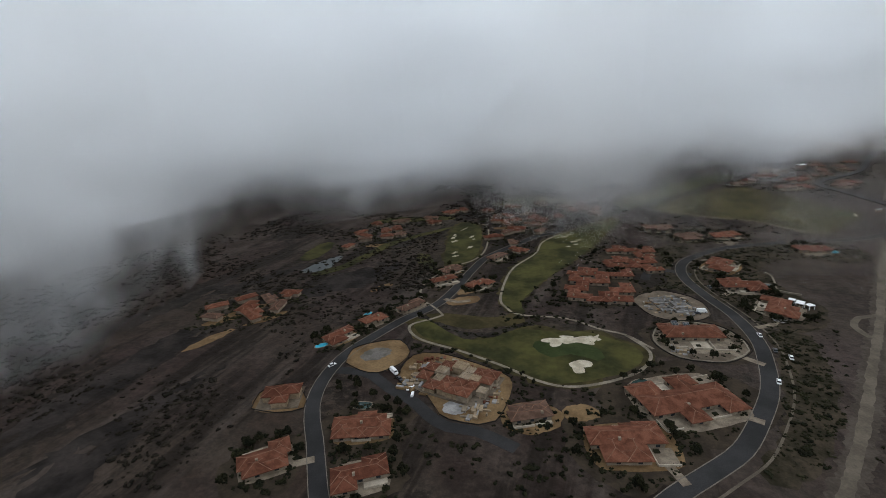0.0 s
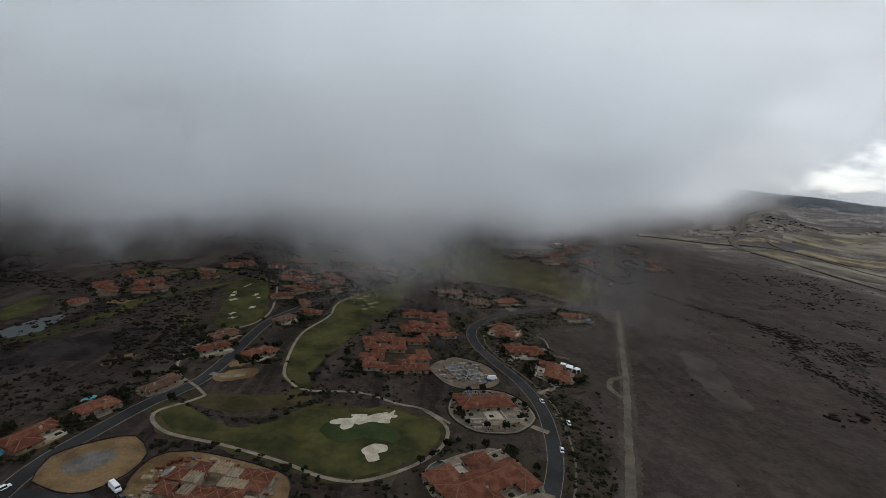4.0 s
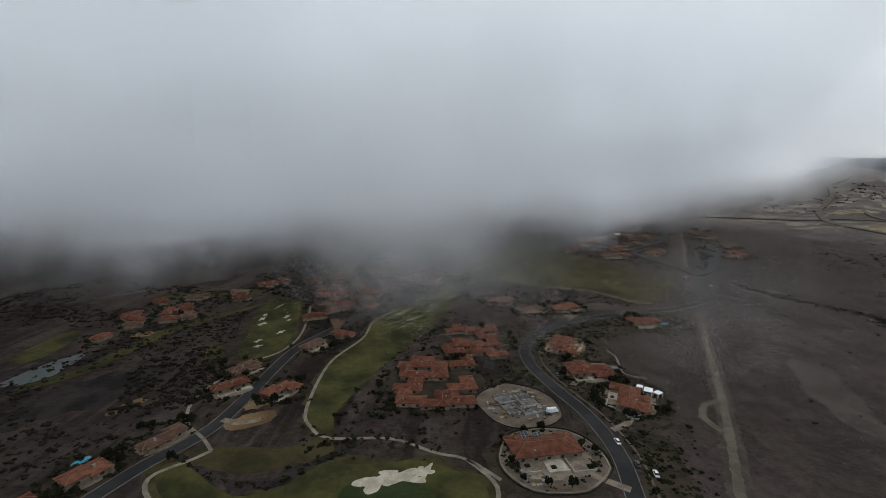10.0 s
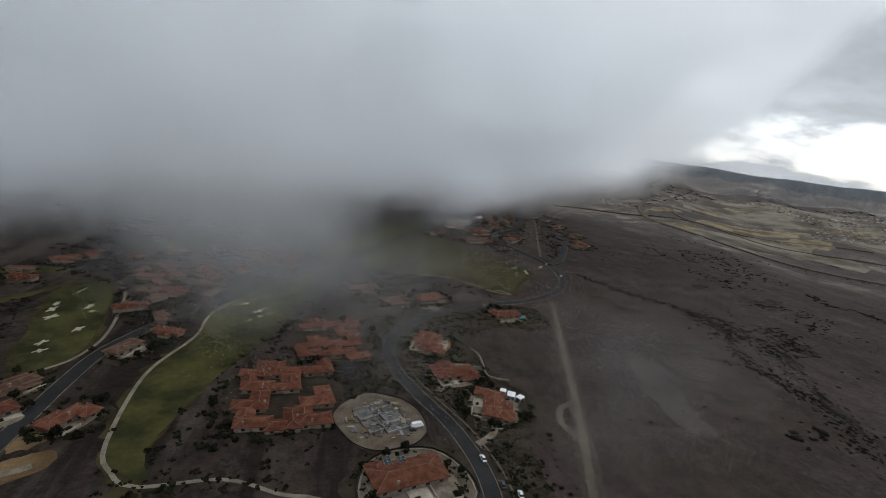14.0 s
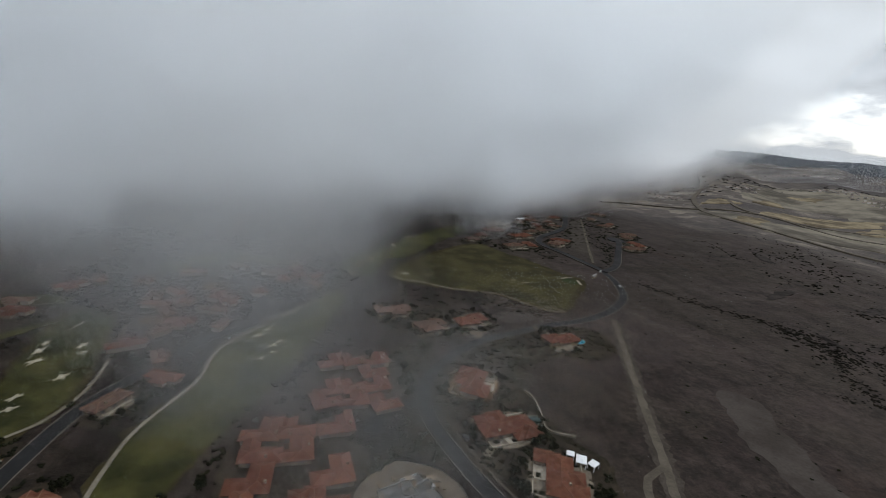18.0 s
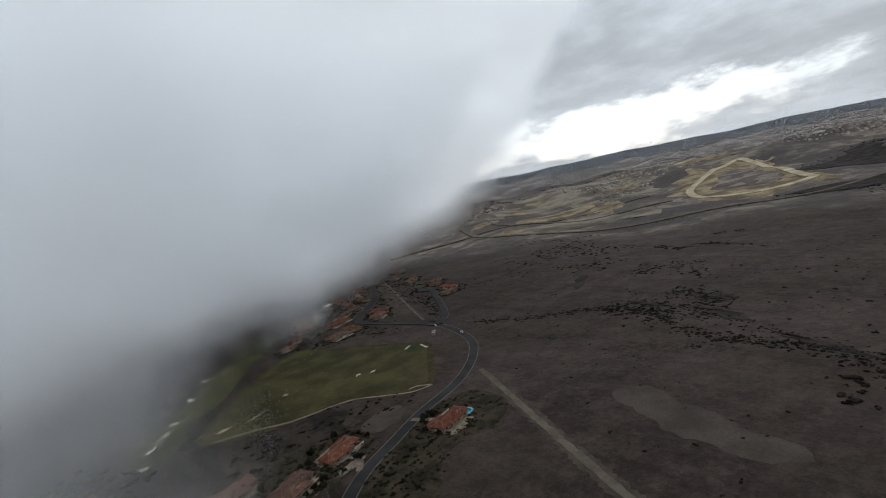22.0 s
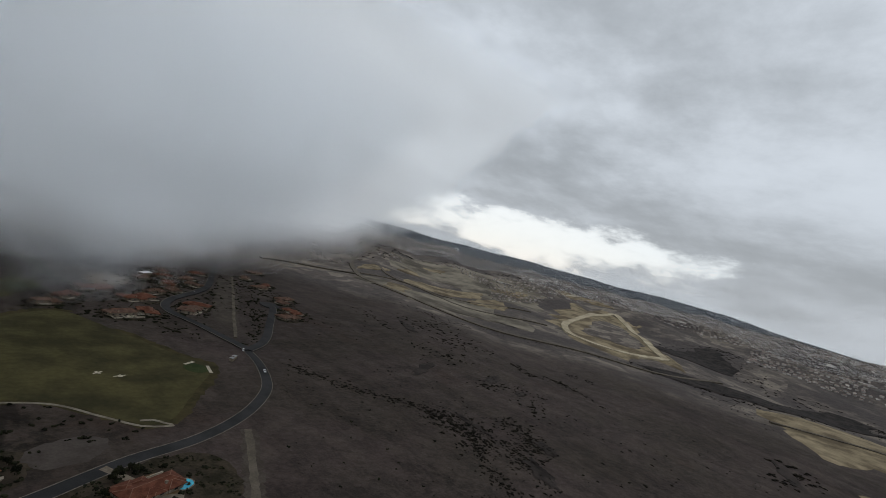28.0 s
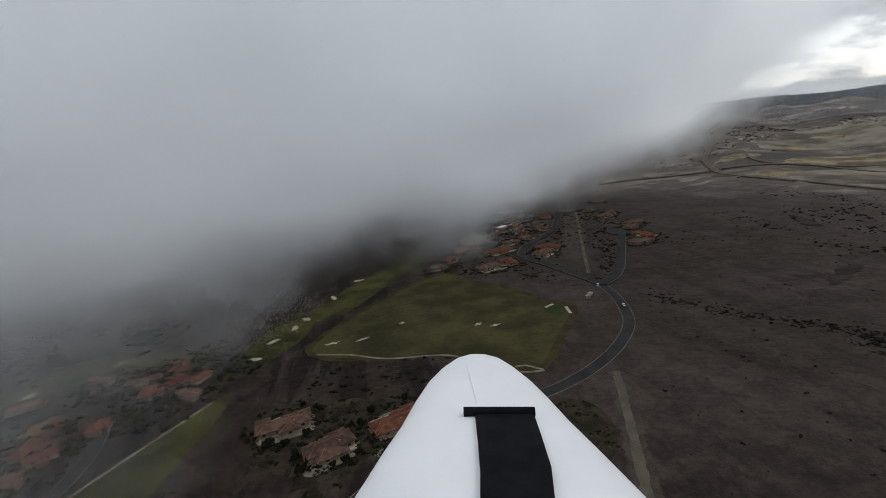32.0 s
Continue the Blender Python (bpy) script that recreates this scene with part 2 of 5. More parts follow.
SAND = material("bunker_sand", (0.28, 0.243, 0.180), (0.41, 0.362, 0.280), 0.2, 0.95)
LEAF = material("scrub_leaf", (0.0065, 0.0075, 0.004), (0.0175, 0.017, 0.008), 0.3, 0.9, fine=2.0, per_object=0.35, per_island=0.3)
TWIG = material("dry_bark", (0.06, 0.045, 0.035), (0.10, 0.08, 0.06), 2.0, 0.95)
TILE_A = material("terracotta_tile", (0.076, 0.0275, 0.016), (0.130, 0.053, 0.032), 0.3, 0.85, fine=2.5, bump=0.06, bump_scale=3.0, per_object=0.18)
TILE_B = material("dark_red_tile", (0.066, 0.023, 0.0135), (0.105, 0.040, 0.024), 0.3, 0.85, fine=2.5, bump=0.06, bump_scale=3.0, per_object=0.18)
TILE_C = material("brown_tile", (0.064, 0.037, 0.026), (0.108, 0.065, 0.046), 0.3, 0.85, fine=2.5, bump=0.06, bump_scale=3.0, per_object=0.18)
CAP = material("ridge_mortar", (0.13, 0.065, 0.042), (0.19, 0.105, 0.07), 0.5, 0.9)
STUCCO = material("cream_stucco", (0.15, 0.118, 0.085), (0.24, 0.195, 0.145), 0.3, 0.9, per_object=0.12)
PAVING = material("patio_paving", (0.115, 0.092, 0.068), (0.19, 0.155, 0.115), 0.25, 0.9)
TERRACE = material("pale_terrace_stone", (0.26, 0.22, 0.17), (0.38, 0.33, 0.26), 0.3, 0.9)
CONCRETE = material("grey_concrete", (0.15, 0.145, 0.14), (0.26, 0.25, 0.24), 0.2, 0.9)
WHITE = material("white_paint", (0.70, 0.70, 0.70), (0.80, 0.80, 0.80), 1.0, 0.5)
GLASS = material("dark_window_glass", (0.015, 0.018, 0.02), (0.03, 0.035, 0.04), 0.5, 0.12)
TIMBER = material("raw_timber", (0.17, 0.125, 0.08), (0.27, 0.205, 0.135), 0.6, 0.85)
POOLWATER = material("pool_water", (0.03, 0.30, 0.42), (0.05, 0.40, 0.52), 0.5, 0.08)
DARKWATER = material("pond_water", (0.012, 0.028, 0.026), (0.022, 0.042, 0.038), 0.5, 0.06)
LAKE = material("lake_water", (0.030, 0.036, 0.036), (0.048, 0.055, 0.054), 0.05, 0.5)
YELLOW = material("yellow_dry_grass", (0.085, 0.064, 0.039), (0.250, 0.198, 0.122), 0.016, 0.95, fine=0.12, detail=8.0)
TOWN = material("far_town_walls", (0.24, 0.215, 0.19), (0.52, 0.49, 0.455), 0.02, 0.9, per_island=0.5)
TOWNROOF = material("far_town_roofs", (0.12, 0.092, 0.078), (0.26, 0.20, 0.17), 0.02, 0.9, per_island=0.5)
# the blue-grey of distant air is mixed into the ridge's own colour
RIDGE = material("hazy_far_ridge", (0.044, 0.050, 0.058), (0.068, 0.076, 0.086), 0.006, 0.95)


def mist_material(name, amount, z0, z1, z2, z3, scale, seed, sky_share, edge, rise=(0.0, 1.0, 0.0)):
    """Cloud vapour: thins out towards the ground, and in ragged drifts."""
    m = bpy.data.materials.new(name)
    m.use_nodes = True
    k = Nodes(m.node_tree)
    p = k.n("ShaderNodeNewGeometry").outputs["Position"]
    sep = k.n("ShaderNodeSeparateXYZ")
    k.link(p, sep.inputs[0])
    mp = k.n("ShaderNodeMapping", Location=(seed * 13.7, seed * 5.1, seed * 3.3))
    k.link(p, mp.inputs[0])
    q = mp.outputs[0]
    drift = k.math("SUBTRACT", k.noise(q, scale, 5.0, 0.55), 0.5)
    uv = k.n("ShaderNodeUVMap")
    su = k.n("ShaderNodeSeparateXYZ")
    k.link(uv.outputs[0], su.inputs[0])
    z = k.math("ADD", sep.outputs[2], k.math("MULTIPLY", drift, 190.0 if scale < 0.012 else 100.0))
    # the underside of the bank lifts towards its eastern end
    z = k.math("SUBTRACT", z, k.ramp(su.outputs[0], rise[1], rise[2], 0.0, rise[0]))
    a = k.math("MULTIPLY", k.ramp(z, z0, z1), k.ramp(sep.outputs[2], z3, z2))
    # the two ends of the bank fray out; the map holds the metres from either end
    swirl = k.math("MULTIPLY", drift, 0.9)
    for end in su.outputs[:2]:
        a = k.math("MULTIPLY", a, k.ramp(k.math("ADD", end, swirl), 0.25, edge / 100.0))
        a = k.math("MULTIPLY", a, k.ramp(end, 0.0, 0.5))
    a = k.math("MULTIPLY", a, 0.97 * amount, clamp=True)
    # fine grain of the droplets
    fine = k.n("ShaderNodeMapping", Scale=(223.0, 197.0, 239.0))
    k.link(p, fine.inputs[0])
    grain = k.n("ShaderNodeTexWhiteNoise")
    k.link(fine.outputs[0], grain.inputs["Vector"])
    a = k.math("GREATER_THAN", a, grain.outputs["Value"])
    vapour(k, m, p, sep.outputs[2], a, scale, seed, sky_share)
    return m


def vapour(k, m, p, height, a, scale, seed, sky_share):
    """Droplets scatter light to all sides: high vapour mostly that of the sky above, low vapour shaded by a set share
    of sky and ground.
    """
    white = (0.95, 0.965, 0.975, 1)
    up, down = k.n("ShaderNodeCombineXYZ", Z=1.0), k.n("ShaderNodeCombineXYZ", Z=-1.0)
    sums = []
    for front, back in ((down, up), (up, down)):
        dif, trl = k.n("ShaderNodeBsdfDiffuse", Color=white), k.n("ShaderNodeBsdfTranslucent", Color=white)
        k.link(front.outputs[0], dif.inputs["Normal"])
        k.link(back.outputs[0], trl.inputs["Normal"])
        add = k.n("ShaderNodeAddShader")
        k.link(dif.outputs[0], add.inputs[0])
        k.link(trl.outputs[0], add.inputs[1])
        sums.append(add)
    half = k.n("ShaderNodeMixShader")
    # shade inside the cloud is graded in by height, darker low down
    share = k.ramp(height, 40.0, 420.0, 0.5 + 0.5 * sky_share[0], 0.5 + 0.5 * sky_share[1])
    flat = k.n("ShaderNodeMapping", Location=(seed * 3.1, seed * 9.7, 4.0), Scale=(1.0, 1.0, 2.2))
    k.link(p, flat.inputs[0])
    # noise puts in the lit and shaded sides of billows
    billow = k.math("SUBTRACT", k.noise(flat.outputs[0], scale * 0.9, 5.0, 0.6), 0.5)
    k.link(k.math("ADD", share, k.math("MULTIPLY", billow, 0.75), clamp=True), half.inputs[0])
    k.link(sums[0].outputs[0], half.inputs[1])
    k.link(sums[1].outputs[0], half.inputs[2])
    tr = k.n("ShaderNodeBsdfTransparent")
    mx = k.n("ShaderNodeMixShader")
    k.link(a, mx.inputs[0])
    k.link(tr.outputs[0], mx.inputs[1])
    k.link(half.outputs[0], mx.inputs[2])
    out = k.n("ShaderNodeOutputMaterial")
    k.link(mx.outputs[0], out.inputs[0])


# ================= the land =================
def sstep(v, a, b):
    v = min(max((v - a) / (b - a), 0.0), 1.0)
    return v * v * (3 - 2 * v)


def relief(x, y):
    """Height of the land: level round the houses, rising in rolls to a far ridge."""
    d = math.hypot(x - 60, y - 170)
    roll = math.sin(x * 0.0071 + 1.3) * math.cos(y * 0.0063 - 0.4) + 0.6 * math.sin(x * 0.0137 - y * 0.0117)
    z = 6.0 * roll * sstep(d, 420, 800)
    z += (80 + 14 * roll) * sstep(d, 1100, 2600) + 30 * sstep(d, 2600, 4300) + 6 * math.sin(math.atan2(y, x) * 9) * sstep(d, 3000, 4300)
    return z


def mesh_object(name, verts, faces, mat, parent=None, uvs=None):
    me = bpy.data.meshes.new(name)
    me.from_pydata(verts, [], faces)
    me.materials.append(mat)
    if uvs:
        layer = me.uv_layers.new(name="UVMap")
        for loop in me.loops:
            layer.data[loop.index].uv = uvs[loop.vertex_index]
    me.update()
    ob = new(name, me)
    if parent:
        ob.parent = parent
    return ob


def part(name, bm, mat, parent, label=""):
    """Links a bmesh as one mesh object under a thing or a part."""
    me = bpy.data.meshes.new(name)
    bm.to_mesh(me)
    bm.free()
    me.materials.append(mat)
    ob = new(name, me)
    ob.parent = parent
    if label:
        ob["label"] = label
    return ob


def build_ground():
    rings = [0, 60, 120, 180, 240, 300, 360, 420, 480, 540, 600, 660, 720, 780, 840, 900, 960, 1020]
    while rings[-1] < 4400:
        rings.append(rings[-1] * 1.045)
    rings.append(4700)
    n = 240
    verts, faces = [(60, 170, relief(60, 170))], []
    for r in rings[1:]:
        for i in range(n):
            a = 2 * math.pi * i / n
            x, y = 60 + r * math.cos(a), 170 + r * math.sin(a)
            verts.append((x, y, relief(x, y)))
    for i in range(n):
        faces.append((0, 1 + i, 1 + (i + 1) % n))
    for j in range(len(rings) - 2):
        for i in range(n):
            a, b = 1 + j * n + i, 1 + j * n + (i + 1) % n
            faces.append((a, a + n, b + n, b))
    ob = mesh_object("ground", verts, faces, GROUND)
    for poly in ob.data.polygons:
        poly.use_smooth = True
    tagged(ob, "brown dry scrubland rolling away to a far ridge", "ground", kind="structure")


build_ground()


def smooth_line(pts, step=6.0, closed=False):
    """Catmull-Rom through pts, sampled about every step metres."""
    out, n = [], len(pts)
    segs = n if closed else n - 1
    for i in range(segs):
        p = [Vector((*pts[(i + k) % n], 0)) if closed else Vector((*pts[min(max(i + k, 0), n - 1)], 0)) for k in (-1, 0, 1, 2)]
        m = max(2, int((p[2] - p[1]).length / step))
        for s in range(m):
            t = s / m
            q = 0.5 * (2 * p[1] + (p[2] - p[0]) * t + (2 * p[0] - 5 * p[1] + 4 * p[2] - p[3]) * t * t + (3 * p[1] - p[0] - 3 * p[2] + p[3]) * t ** 3)
            out.append((q.x, q.y))
    if not closed:
        out.append(pts[-1])
    return out


def strip(name, pts, width, mat, lift=0.06, thick=0.3, step=6.0, wobble=0.0, seed=0, parent=None, offset=0.0):
    """A road or path: a band with edges, laid along a line on the land."""
    line = smooth_line(pts, step)
    rnd = random.Random(seed)
    verts, faces = [], []
    for i, (x, y) in enumerate(line):
        a, b = line[max(i - 1, 0)], line[min(i + 1, len(line) - 1)]
        d = Vector((b[0] - a[0], b[1] - a[1])).normalized()
        nx, ny = -d.y, d.x
        w1, w2 = width / 2 + wobble * rnd.uniform(-1, 1), width / 2 + wobble * rnd.uniform(-1, 1)
        for s, top in ((offset + w1, False), (offset + w1, True), (offset - w2, True), (offset - w2, False)):
            px, py = x + nx * s, y + ny * s
            verts.append((px, py, relief(px, py) + (lift if top else lift - thick)))
    for i in range(len(line) - 1):
        for k in range(3):
            a = i * 4 + k
            faces.append((a, a + 1, a + 5, a + 4))
    faces += [(0, 3, 2, 1), tuple(len(verts) - 4 + k for k in range(4))]
    return mesh_object(name, verts, faces, mat, parent)


def patch(name, pts, mat, lift=0.03, thick=0.3, step=5.0, wobble=0.0, seed=0, rings=1, parent=None):
    """A field with a soft outline laid on the land; rings above 1 follow rolling ground (outline seen whole from its middle)."""
    line = smooth_line(pts, step, True)
    rnd = random.Random(seed)
    line = [(x + wobble * rnd.uniform(-1, 1), y + wobble * rnd.uniform(-1, 1)) for x, y in line]
    n = len(line)
    if rings == 1:
        bm = bmesh.new()
        vs = [bm.verts.new((x, y, relief(x, y) + lift)) for x, y in line]
        es = [bm.edges.new((vs[i], vs[(i + 1) % n])) for i in range(n)]
        bmesh.ops.triangle_fill(bm, use_beauty=True, edges=es, normal=(0, 0, 1))
        low = [bm.verts.new((x, y, relief(x, y) + lift - thick)) for x, y in line]
        for i in range(n):
            bm.faces.new((vs[i], low[i], low[(i + 1) % n], vs[(i + 1) % n]))
        bmesh.ops.recalc_face_normals(bm, faces=bm.faces)
        me = bpy.data.meshes.new(name)
        bm.to_mesh(me)
        bm.free()
        me.materials.append(mat)
        ob = new(name, me)
        ob.parent = parent
        return ob
    cx, cy = sum(p[0] for p in line) / n, sum(p[1] for p in line) / n
    verts, faces = [(cx, cy, relief(cx, cy) + lift)], []
    for r in range(1, rings + 1):
        for x, y in line:
            px, py = cx + (x - cx) * r / rings, cy + (y - cy) * r / rings
            verts.append((px, py, relief(px, py) + (lift if r < rings else -1.5 * lift)))
    for i in range(n):
        faces.append((0, 1 + i, 1 + (i + 1) % n))
        for r in range(rings - 1):
            a, b = 1 + r * n + i, 1 + r * n + (i + 1) % n
            faces.append((a, a + n, b + n, b))
    return mesh_object(name, verts, faces, mat, parent)


# ---- roads ----
ROAD_E = [(10, 52), (26, 71), (39, 84), (53, 99), (65, 120), (75, 142), (81, 166), (84, 191), (80, 221), (71, 247), (63, 280), (67, 309), (86, 336), (111, 357), (141, 370), (171, 382), (203, 390), (231, 403), (257, 422), (280, 448), (297, 488), (303, 518)]
ROAD_W = [(-90, 34), (-96, 42), (-102, 51), (-112, 66), (-120, 77), (-127, 90), (-131, 105), (-132, 121), (-130, 136), (-123, 156), (-114, 178), (-104, 194), (-98, 211), (-94, 243), (-92, 266), (-86, 300), (-66, 340), (-51, 368), (-34, 382), (-29, 415), (-38, 450), (-53, 464), (-70, 460)]
SIDE_ST = [(-129, 115), (-117, 116), (-107, 114), (-95, 106), (-80, 99), (-70, 91), (-60, 86), (-47, 86), (-30, 80)]
ROAD_FW = [(304, 519), (301, 540), (297, 562), (293, 586), (288, 605), (282, 626), (285, 648), (300, 672), (319, 690), (346, 714), (376, 752), (426, 846), (472, 936)]
ROAD_FN = [(304, 519), (323, 532), (344, 556), (367, 590), (393, 628), (414, 660), (419, 678)]
CLOSE = [(69, 285), (52, 292), (40, 286), (36, 270)]
road = tagged(strip("road", ROAD_E, 7.0, ASPHALT), "dark asphalt residential road winding between the villas", "road", kind="structure")
for name, line, w in (("road", ROAD_W, 6.6), ("road", SIDE_ST, 6.2), ("road", ROAD_FW, 8.0), ("road", ROAD_FN, 8.0), ("road", CLOSE, 6.4)):
    tagged(strip(name, line, w, ASPHALT, lift=0.05 if w < 8 else 1.1, thick=0.3 if w < 8 else 2.0), "dark asphalt side road with pale kerbs", "road", kind="structure")
for line, off in ((ROAD_E, 3.7), (ROAD_E, -3.7), (ROAD_W, 3.5), (ROAD_W, -3.5), (ROAD_FW, 4.2), (ROAD_FN, -4.2)):
    tagged(strip("kerb", line, 0.35, KERB, lift=0.16 if abs(off) < 4 else 1.22, offset=off), "pale concrete kerb along the asphalt road", "kerb", kind="structure")
TRACK_PTS = [(50, 35), (68, 65), (82, 89), (102, 124), (128, 175), (157, 231), (192, 305), (226, 374), (234, 392)]
VERGE = material("worn_verge", (0.041, 0.0330, 0.0258), (0.063, 0.0515, 0.0405), 0.10, 0.95, fine=0.8)
tagged(strip("verge", TRACK_PTS, 9.5, VERGE, wobble=1.3, lift=0.02, step=2.0, seed=5), "trodden dry verge along the dirt track", "verge", kind="structure")
tagged(strip("dirt_track", TRACK_PTS, 4.2, TRACK, wobble=0.45, lift=0.04, step=2.5), "pale dirt track across the open scrubland", "track", kind="structure")
tagged(patch("verge", [(308, 548), (304, 575), (310, 605), (330, 650), (352, 692), (388, 762), (420, 826), (440, 846), (456, 836), (430, 775), (392, 696), (362, 640), (338, 596), (320, 558)], VERGE, 0.5, thick=2.0, wobble=2.2, step=4.0, rings=3, seed=8), "broad strip of pale dry grass between two roads", "verge", kind="structure")
tagged(strip("dirt_track", [(310, 552), (345, 624), (394, 721), (450, 834)], 3.0, TRACK, wobble=0.7, lift=0.75, thick=2.0, step=4.0), "narrow pale dirt track down a grass strip", "track", kind="structure")
tagged(patch("turning_place", [(408, 668), (410, 684), (420, 690), (430, 682), (428, 668), (418, 660)], ASPHALT, 1.14, thick=2.0, step=3.0), "round asphalt end of a side road", "road", kind="structure")
tagged(strip("dirt_track", [(160, 236), (146, 230), (139, 218), (141, 206), (146, 208)], 3.5, TRACK, wobble=0.5, lift=0.03), "short dirt loop beside the track", "track", kind="structure")

# ---- golf course ----
FAIR_1 = [(-44, 200), (-53, 206), (-60, 222), (-60, 277), (-46, 313), (-42, 352), (-21, 387), (19, 445), (26, 428), (10, 375), (-8, 320), (-34, 257), (-42, 232), (-46, 214), (-42, 203)]
FAIR_0 = [(-107, 172), (-103, 180), (-92, 174), (-78, 163), (-66, 160), (-56, 164), (-47, 175), (-35, 179), (-22, 179), (-6, 182), (8, 178), (24, 166), (19, 149), (-4, 132), (-22, 128), (-45, 139), (-71, 149), (-95, 157)]
FAIR_2 = [(-118, 280), (-139, 380), (-130, 406), (-111, 390), (-97, 318), (-100, 288)]
RANGE = [(76, 482), (78, 512), (137, 580), (192, 618), (219, 572), (243, 515), (257, 488), (230, 450), (193, 412), (156, 450), (118, 461)]
for name, pts, mat, lift, text in (
    ("fairway", FAIR_1, FAIRWAY, 0.06, "long mown green fairway with a yellowish tint"),
    ("fairway", FAIR_0, FAIRWAY, 0.05, "mown fairway round a putting green"),
    ("fairway", FAIR_2, FAIRWAY, 0.06, "small far fairway with sand bunkers"),
    ("fairway", RANGE, RANGE_TURF, 0.06, "wide olive-green driving range"),
    ("putting_green", [(-32, 160), (-28, 168), (-10, 170), (4, 162), (2, 152), (-12, 156), (-22, 150)], GREEN, 0.09, "darker close-mown putting green"),
    ("rough", [(-104, 182), (-92, 190), (-60, 190), (-45, 200), (-36, 168), (-50, 180), (-72, 172)], ROUGH_TURF, 0.03, "patchy rough grass beside the fairway"),
):
    tagged(patch(name, pts, mat, lift, wobble=0.5, seed=len(text)), text, "turf", kind="structure")
for i, pts in enumerate((FAIR_0, FAIR_1, FAIR_2, RANGE)):
    cx, cy = sum(p[0] for p in pts) / len(pts), sum(p[1] for p in pts) / len(pts)
    apron = []
    for x, y in pts:
        d = math.hypot(x - cx, y - cy)
        apron.append((x + (x - cx) / d * 5.5, y + (y - cy) / d * 5.5))
    tagged(patch("rough", apron, ROUGH_TURF, 0.02 + 0.002 * i, wobble=1.8, step=4.0, seed=50 + i), "ragged rough grass fringing the mown turf", "turf", kind="structure")
BUNKERS = [[(-12.9, 146.0), (-9.7, 149.4), (-6.9, 151.1), (-1.3, 150.0), (-1.9, 145.6), (-5.5, 143.9), (-4.6, 140.0), (-9.4, 137.9), (-10.9, 142.8)]]


def lobed(x, y, rot, a, b, seed):
    """Outline of a small bunker with fingers of turf reaching in."""
    r = random.Random(seed)
    ph, n = r.uniform(0, 6.28), r.choice((3, 4, 5))
    c, si = math.cos(radians(rot)), math.sin(radians(rot))
    out = []
    for i in range(18):
        w = 2 * math.pi * i / 18
        k = 1 + 0.42 * math.cos(n * w + ph) + r.uniform(-0.08, 0.08)
        u, v = a * k * math.cos(w), b * k * math.sin(w)
        out.append((x + u * c - v * si, y + u * si + v * c))
    return out


for i, q in enumerate(((-20, 168.5, 35, 9.5, 4.6), (-9.5, 171.5, 5, 9.5, 4.8), (-0.5, 174.5, 60, 5.5, 3.2), (-25, 369, 30, 5, 2.2), (-21, 377, 20, 4, 1.6), (-16, 355, 40, 5, 2.0), (-11.5, 361, 30, 4, 1.8), (-20, 340, 40, 3.4, 1.6), (-14, 347, 20, 3.0, 1.4),
                       (-130, 352, 80, 6, 2.2), (-126, 341, 60, 6, 2.4), (-131, 361, 95, 5, 1.8), (-117, 308, 70, 5, 1.8), (-114, 299, 40, 4, 1.8), (-113, 358, 80, 6, 2.0), (-107, 325, 70, 5, 2.2), (-127, 383, 75, 9, 0.9), (-109, 350, 70, 3, 1.4),
                       (84, 498, 10, 7, 2.0), (105, 496, 20, 7, 1.6), (135, 513, 60, 3.4, 2.4), (186, 486, 30, 4, 2.0), (196, 479, 10, 5, 1.8), (78, 586, 20, 8, 3))):
    BUNKERS.append(lobed(q[0], q[1], q[2], q[3] * (0.85 if i < 3 else 0.62), q[4] * (0.9 if i < 3 else 0.75), 900 + i))
for i, b in enumerate(BUNKERS):
    tagged(patch("sand_bunker", b, SAND, 0.12 + 0.004 * (i % 4), step=2.0, wobble=0.25, seed=i), "pale sand bunker set in the turf", "bunker", group="bunkers")
tagged(patch("tee_green", [(240, 479), (238, 490), (248, 495), (254, 484), (248, 477)], GREEN, 0.10, step=2.0, wobble=0.3), "small close-mown tee at the corner of the range", "turf", kind="structure")
for pts in ([(252, 476), (255, 489)], [(241, 494), (249, 498)]):
    tagged(strip("sand_bunker", pts, 2.2, SAND, lift=0.16, step=2.0, wobble=0.25), "narrow pale strip of sand beside the tee", "bunker", group="bunkers")
PATH_1 = [(30, 170), (17, 183), (4, 187), (-16, 197), (-44, 197), (-54, 205), (-61, 222), (-61, 275), (-47, 316), (-43, 352), (-22, 388), (19, 446)]
PATH_2 = [(-92, 187), (-97, 181), (-108, 169), (-97, 155), (-71, 147), (-45, 137), (-27, 128), (-12, 126), (6, 134), (22, 148), (28, 166), (17, 183)]
PATH_3 = [(-92, 187), (-100, 196), (-113, 208), (-120, 225), (-119, 245), (-108, 275), (-96, 292), (-92, 325), (-105, 395), (-128, 412)]
PATH_S = [(74, 484), (96, 474), (118, 459), (154, 448), (172, 428), (186, 412), (200, 408), (197, 412), (193, 417), (187, 418)]
for pts, w in ((PATH_1, 1.7), (PATH_2, 1.8), (PATH_3, 1.6), (PATH_S, 1.8)):
    tagged(strip("cart_path", pts, w, CARTPATH, lift=0.1, step=4.0), "pale concrete golf cart path along the turf", "path", kind="structure")
tagged(patch("pale_ground", [(234, 288), (244, 290), (253, 274), (243, 256), (239, 238), (229, 219), (226, 201), (217, 196), (210, 204), (207, 218), (212, 233), (212, 246), (221, 262)], PALE, 0.03, wobble=1.2, step=3), "pale bare patch in the dry grassland", "ground", kind="structure")


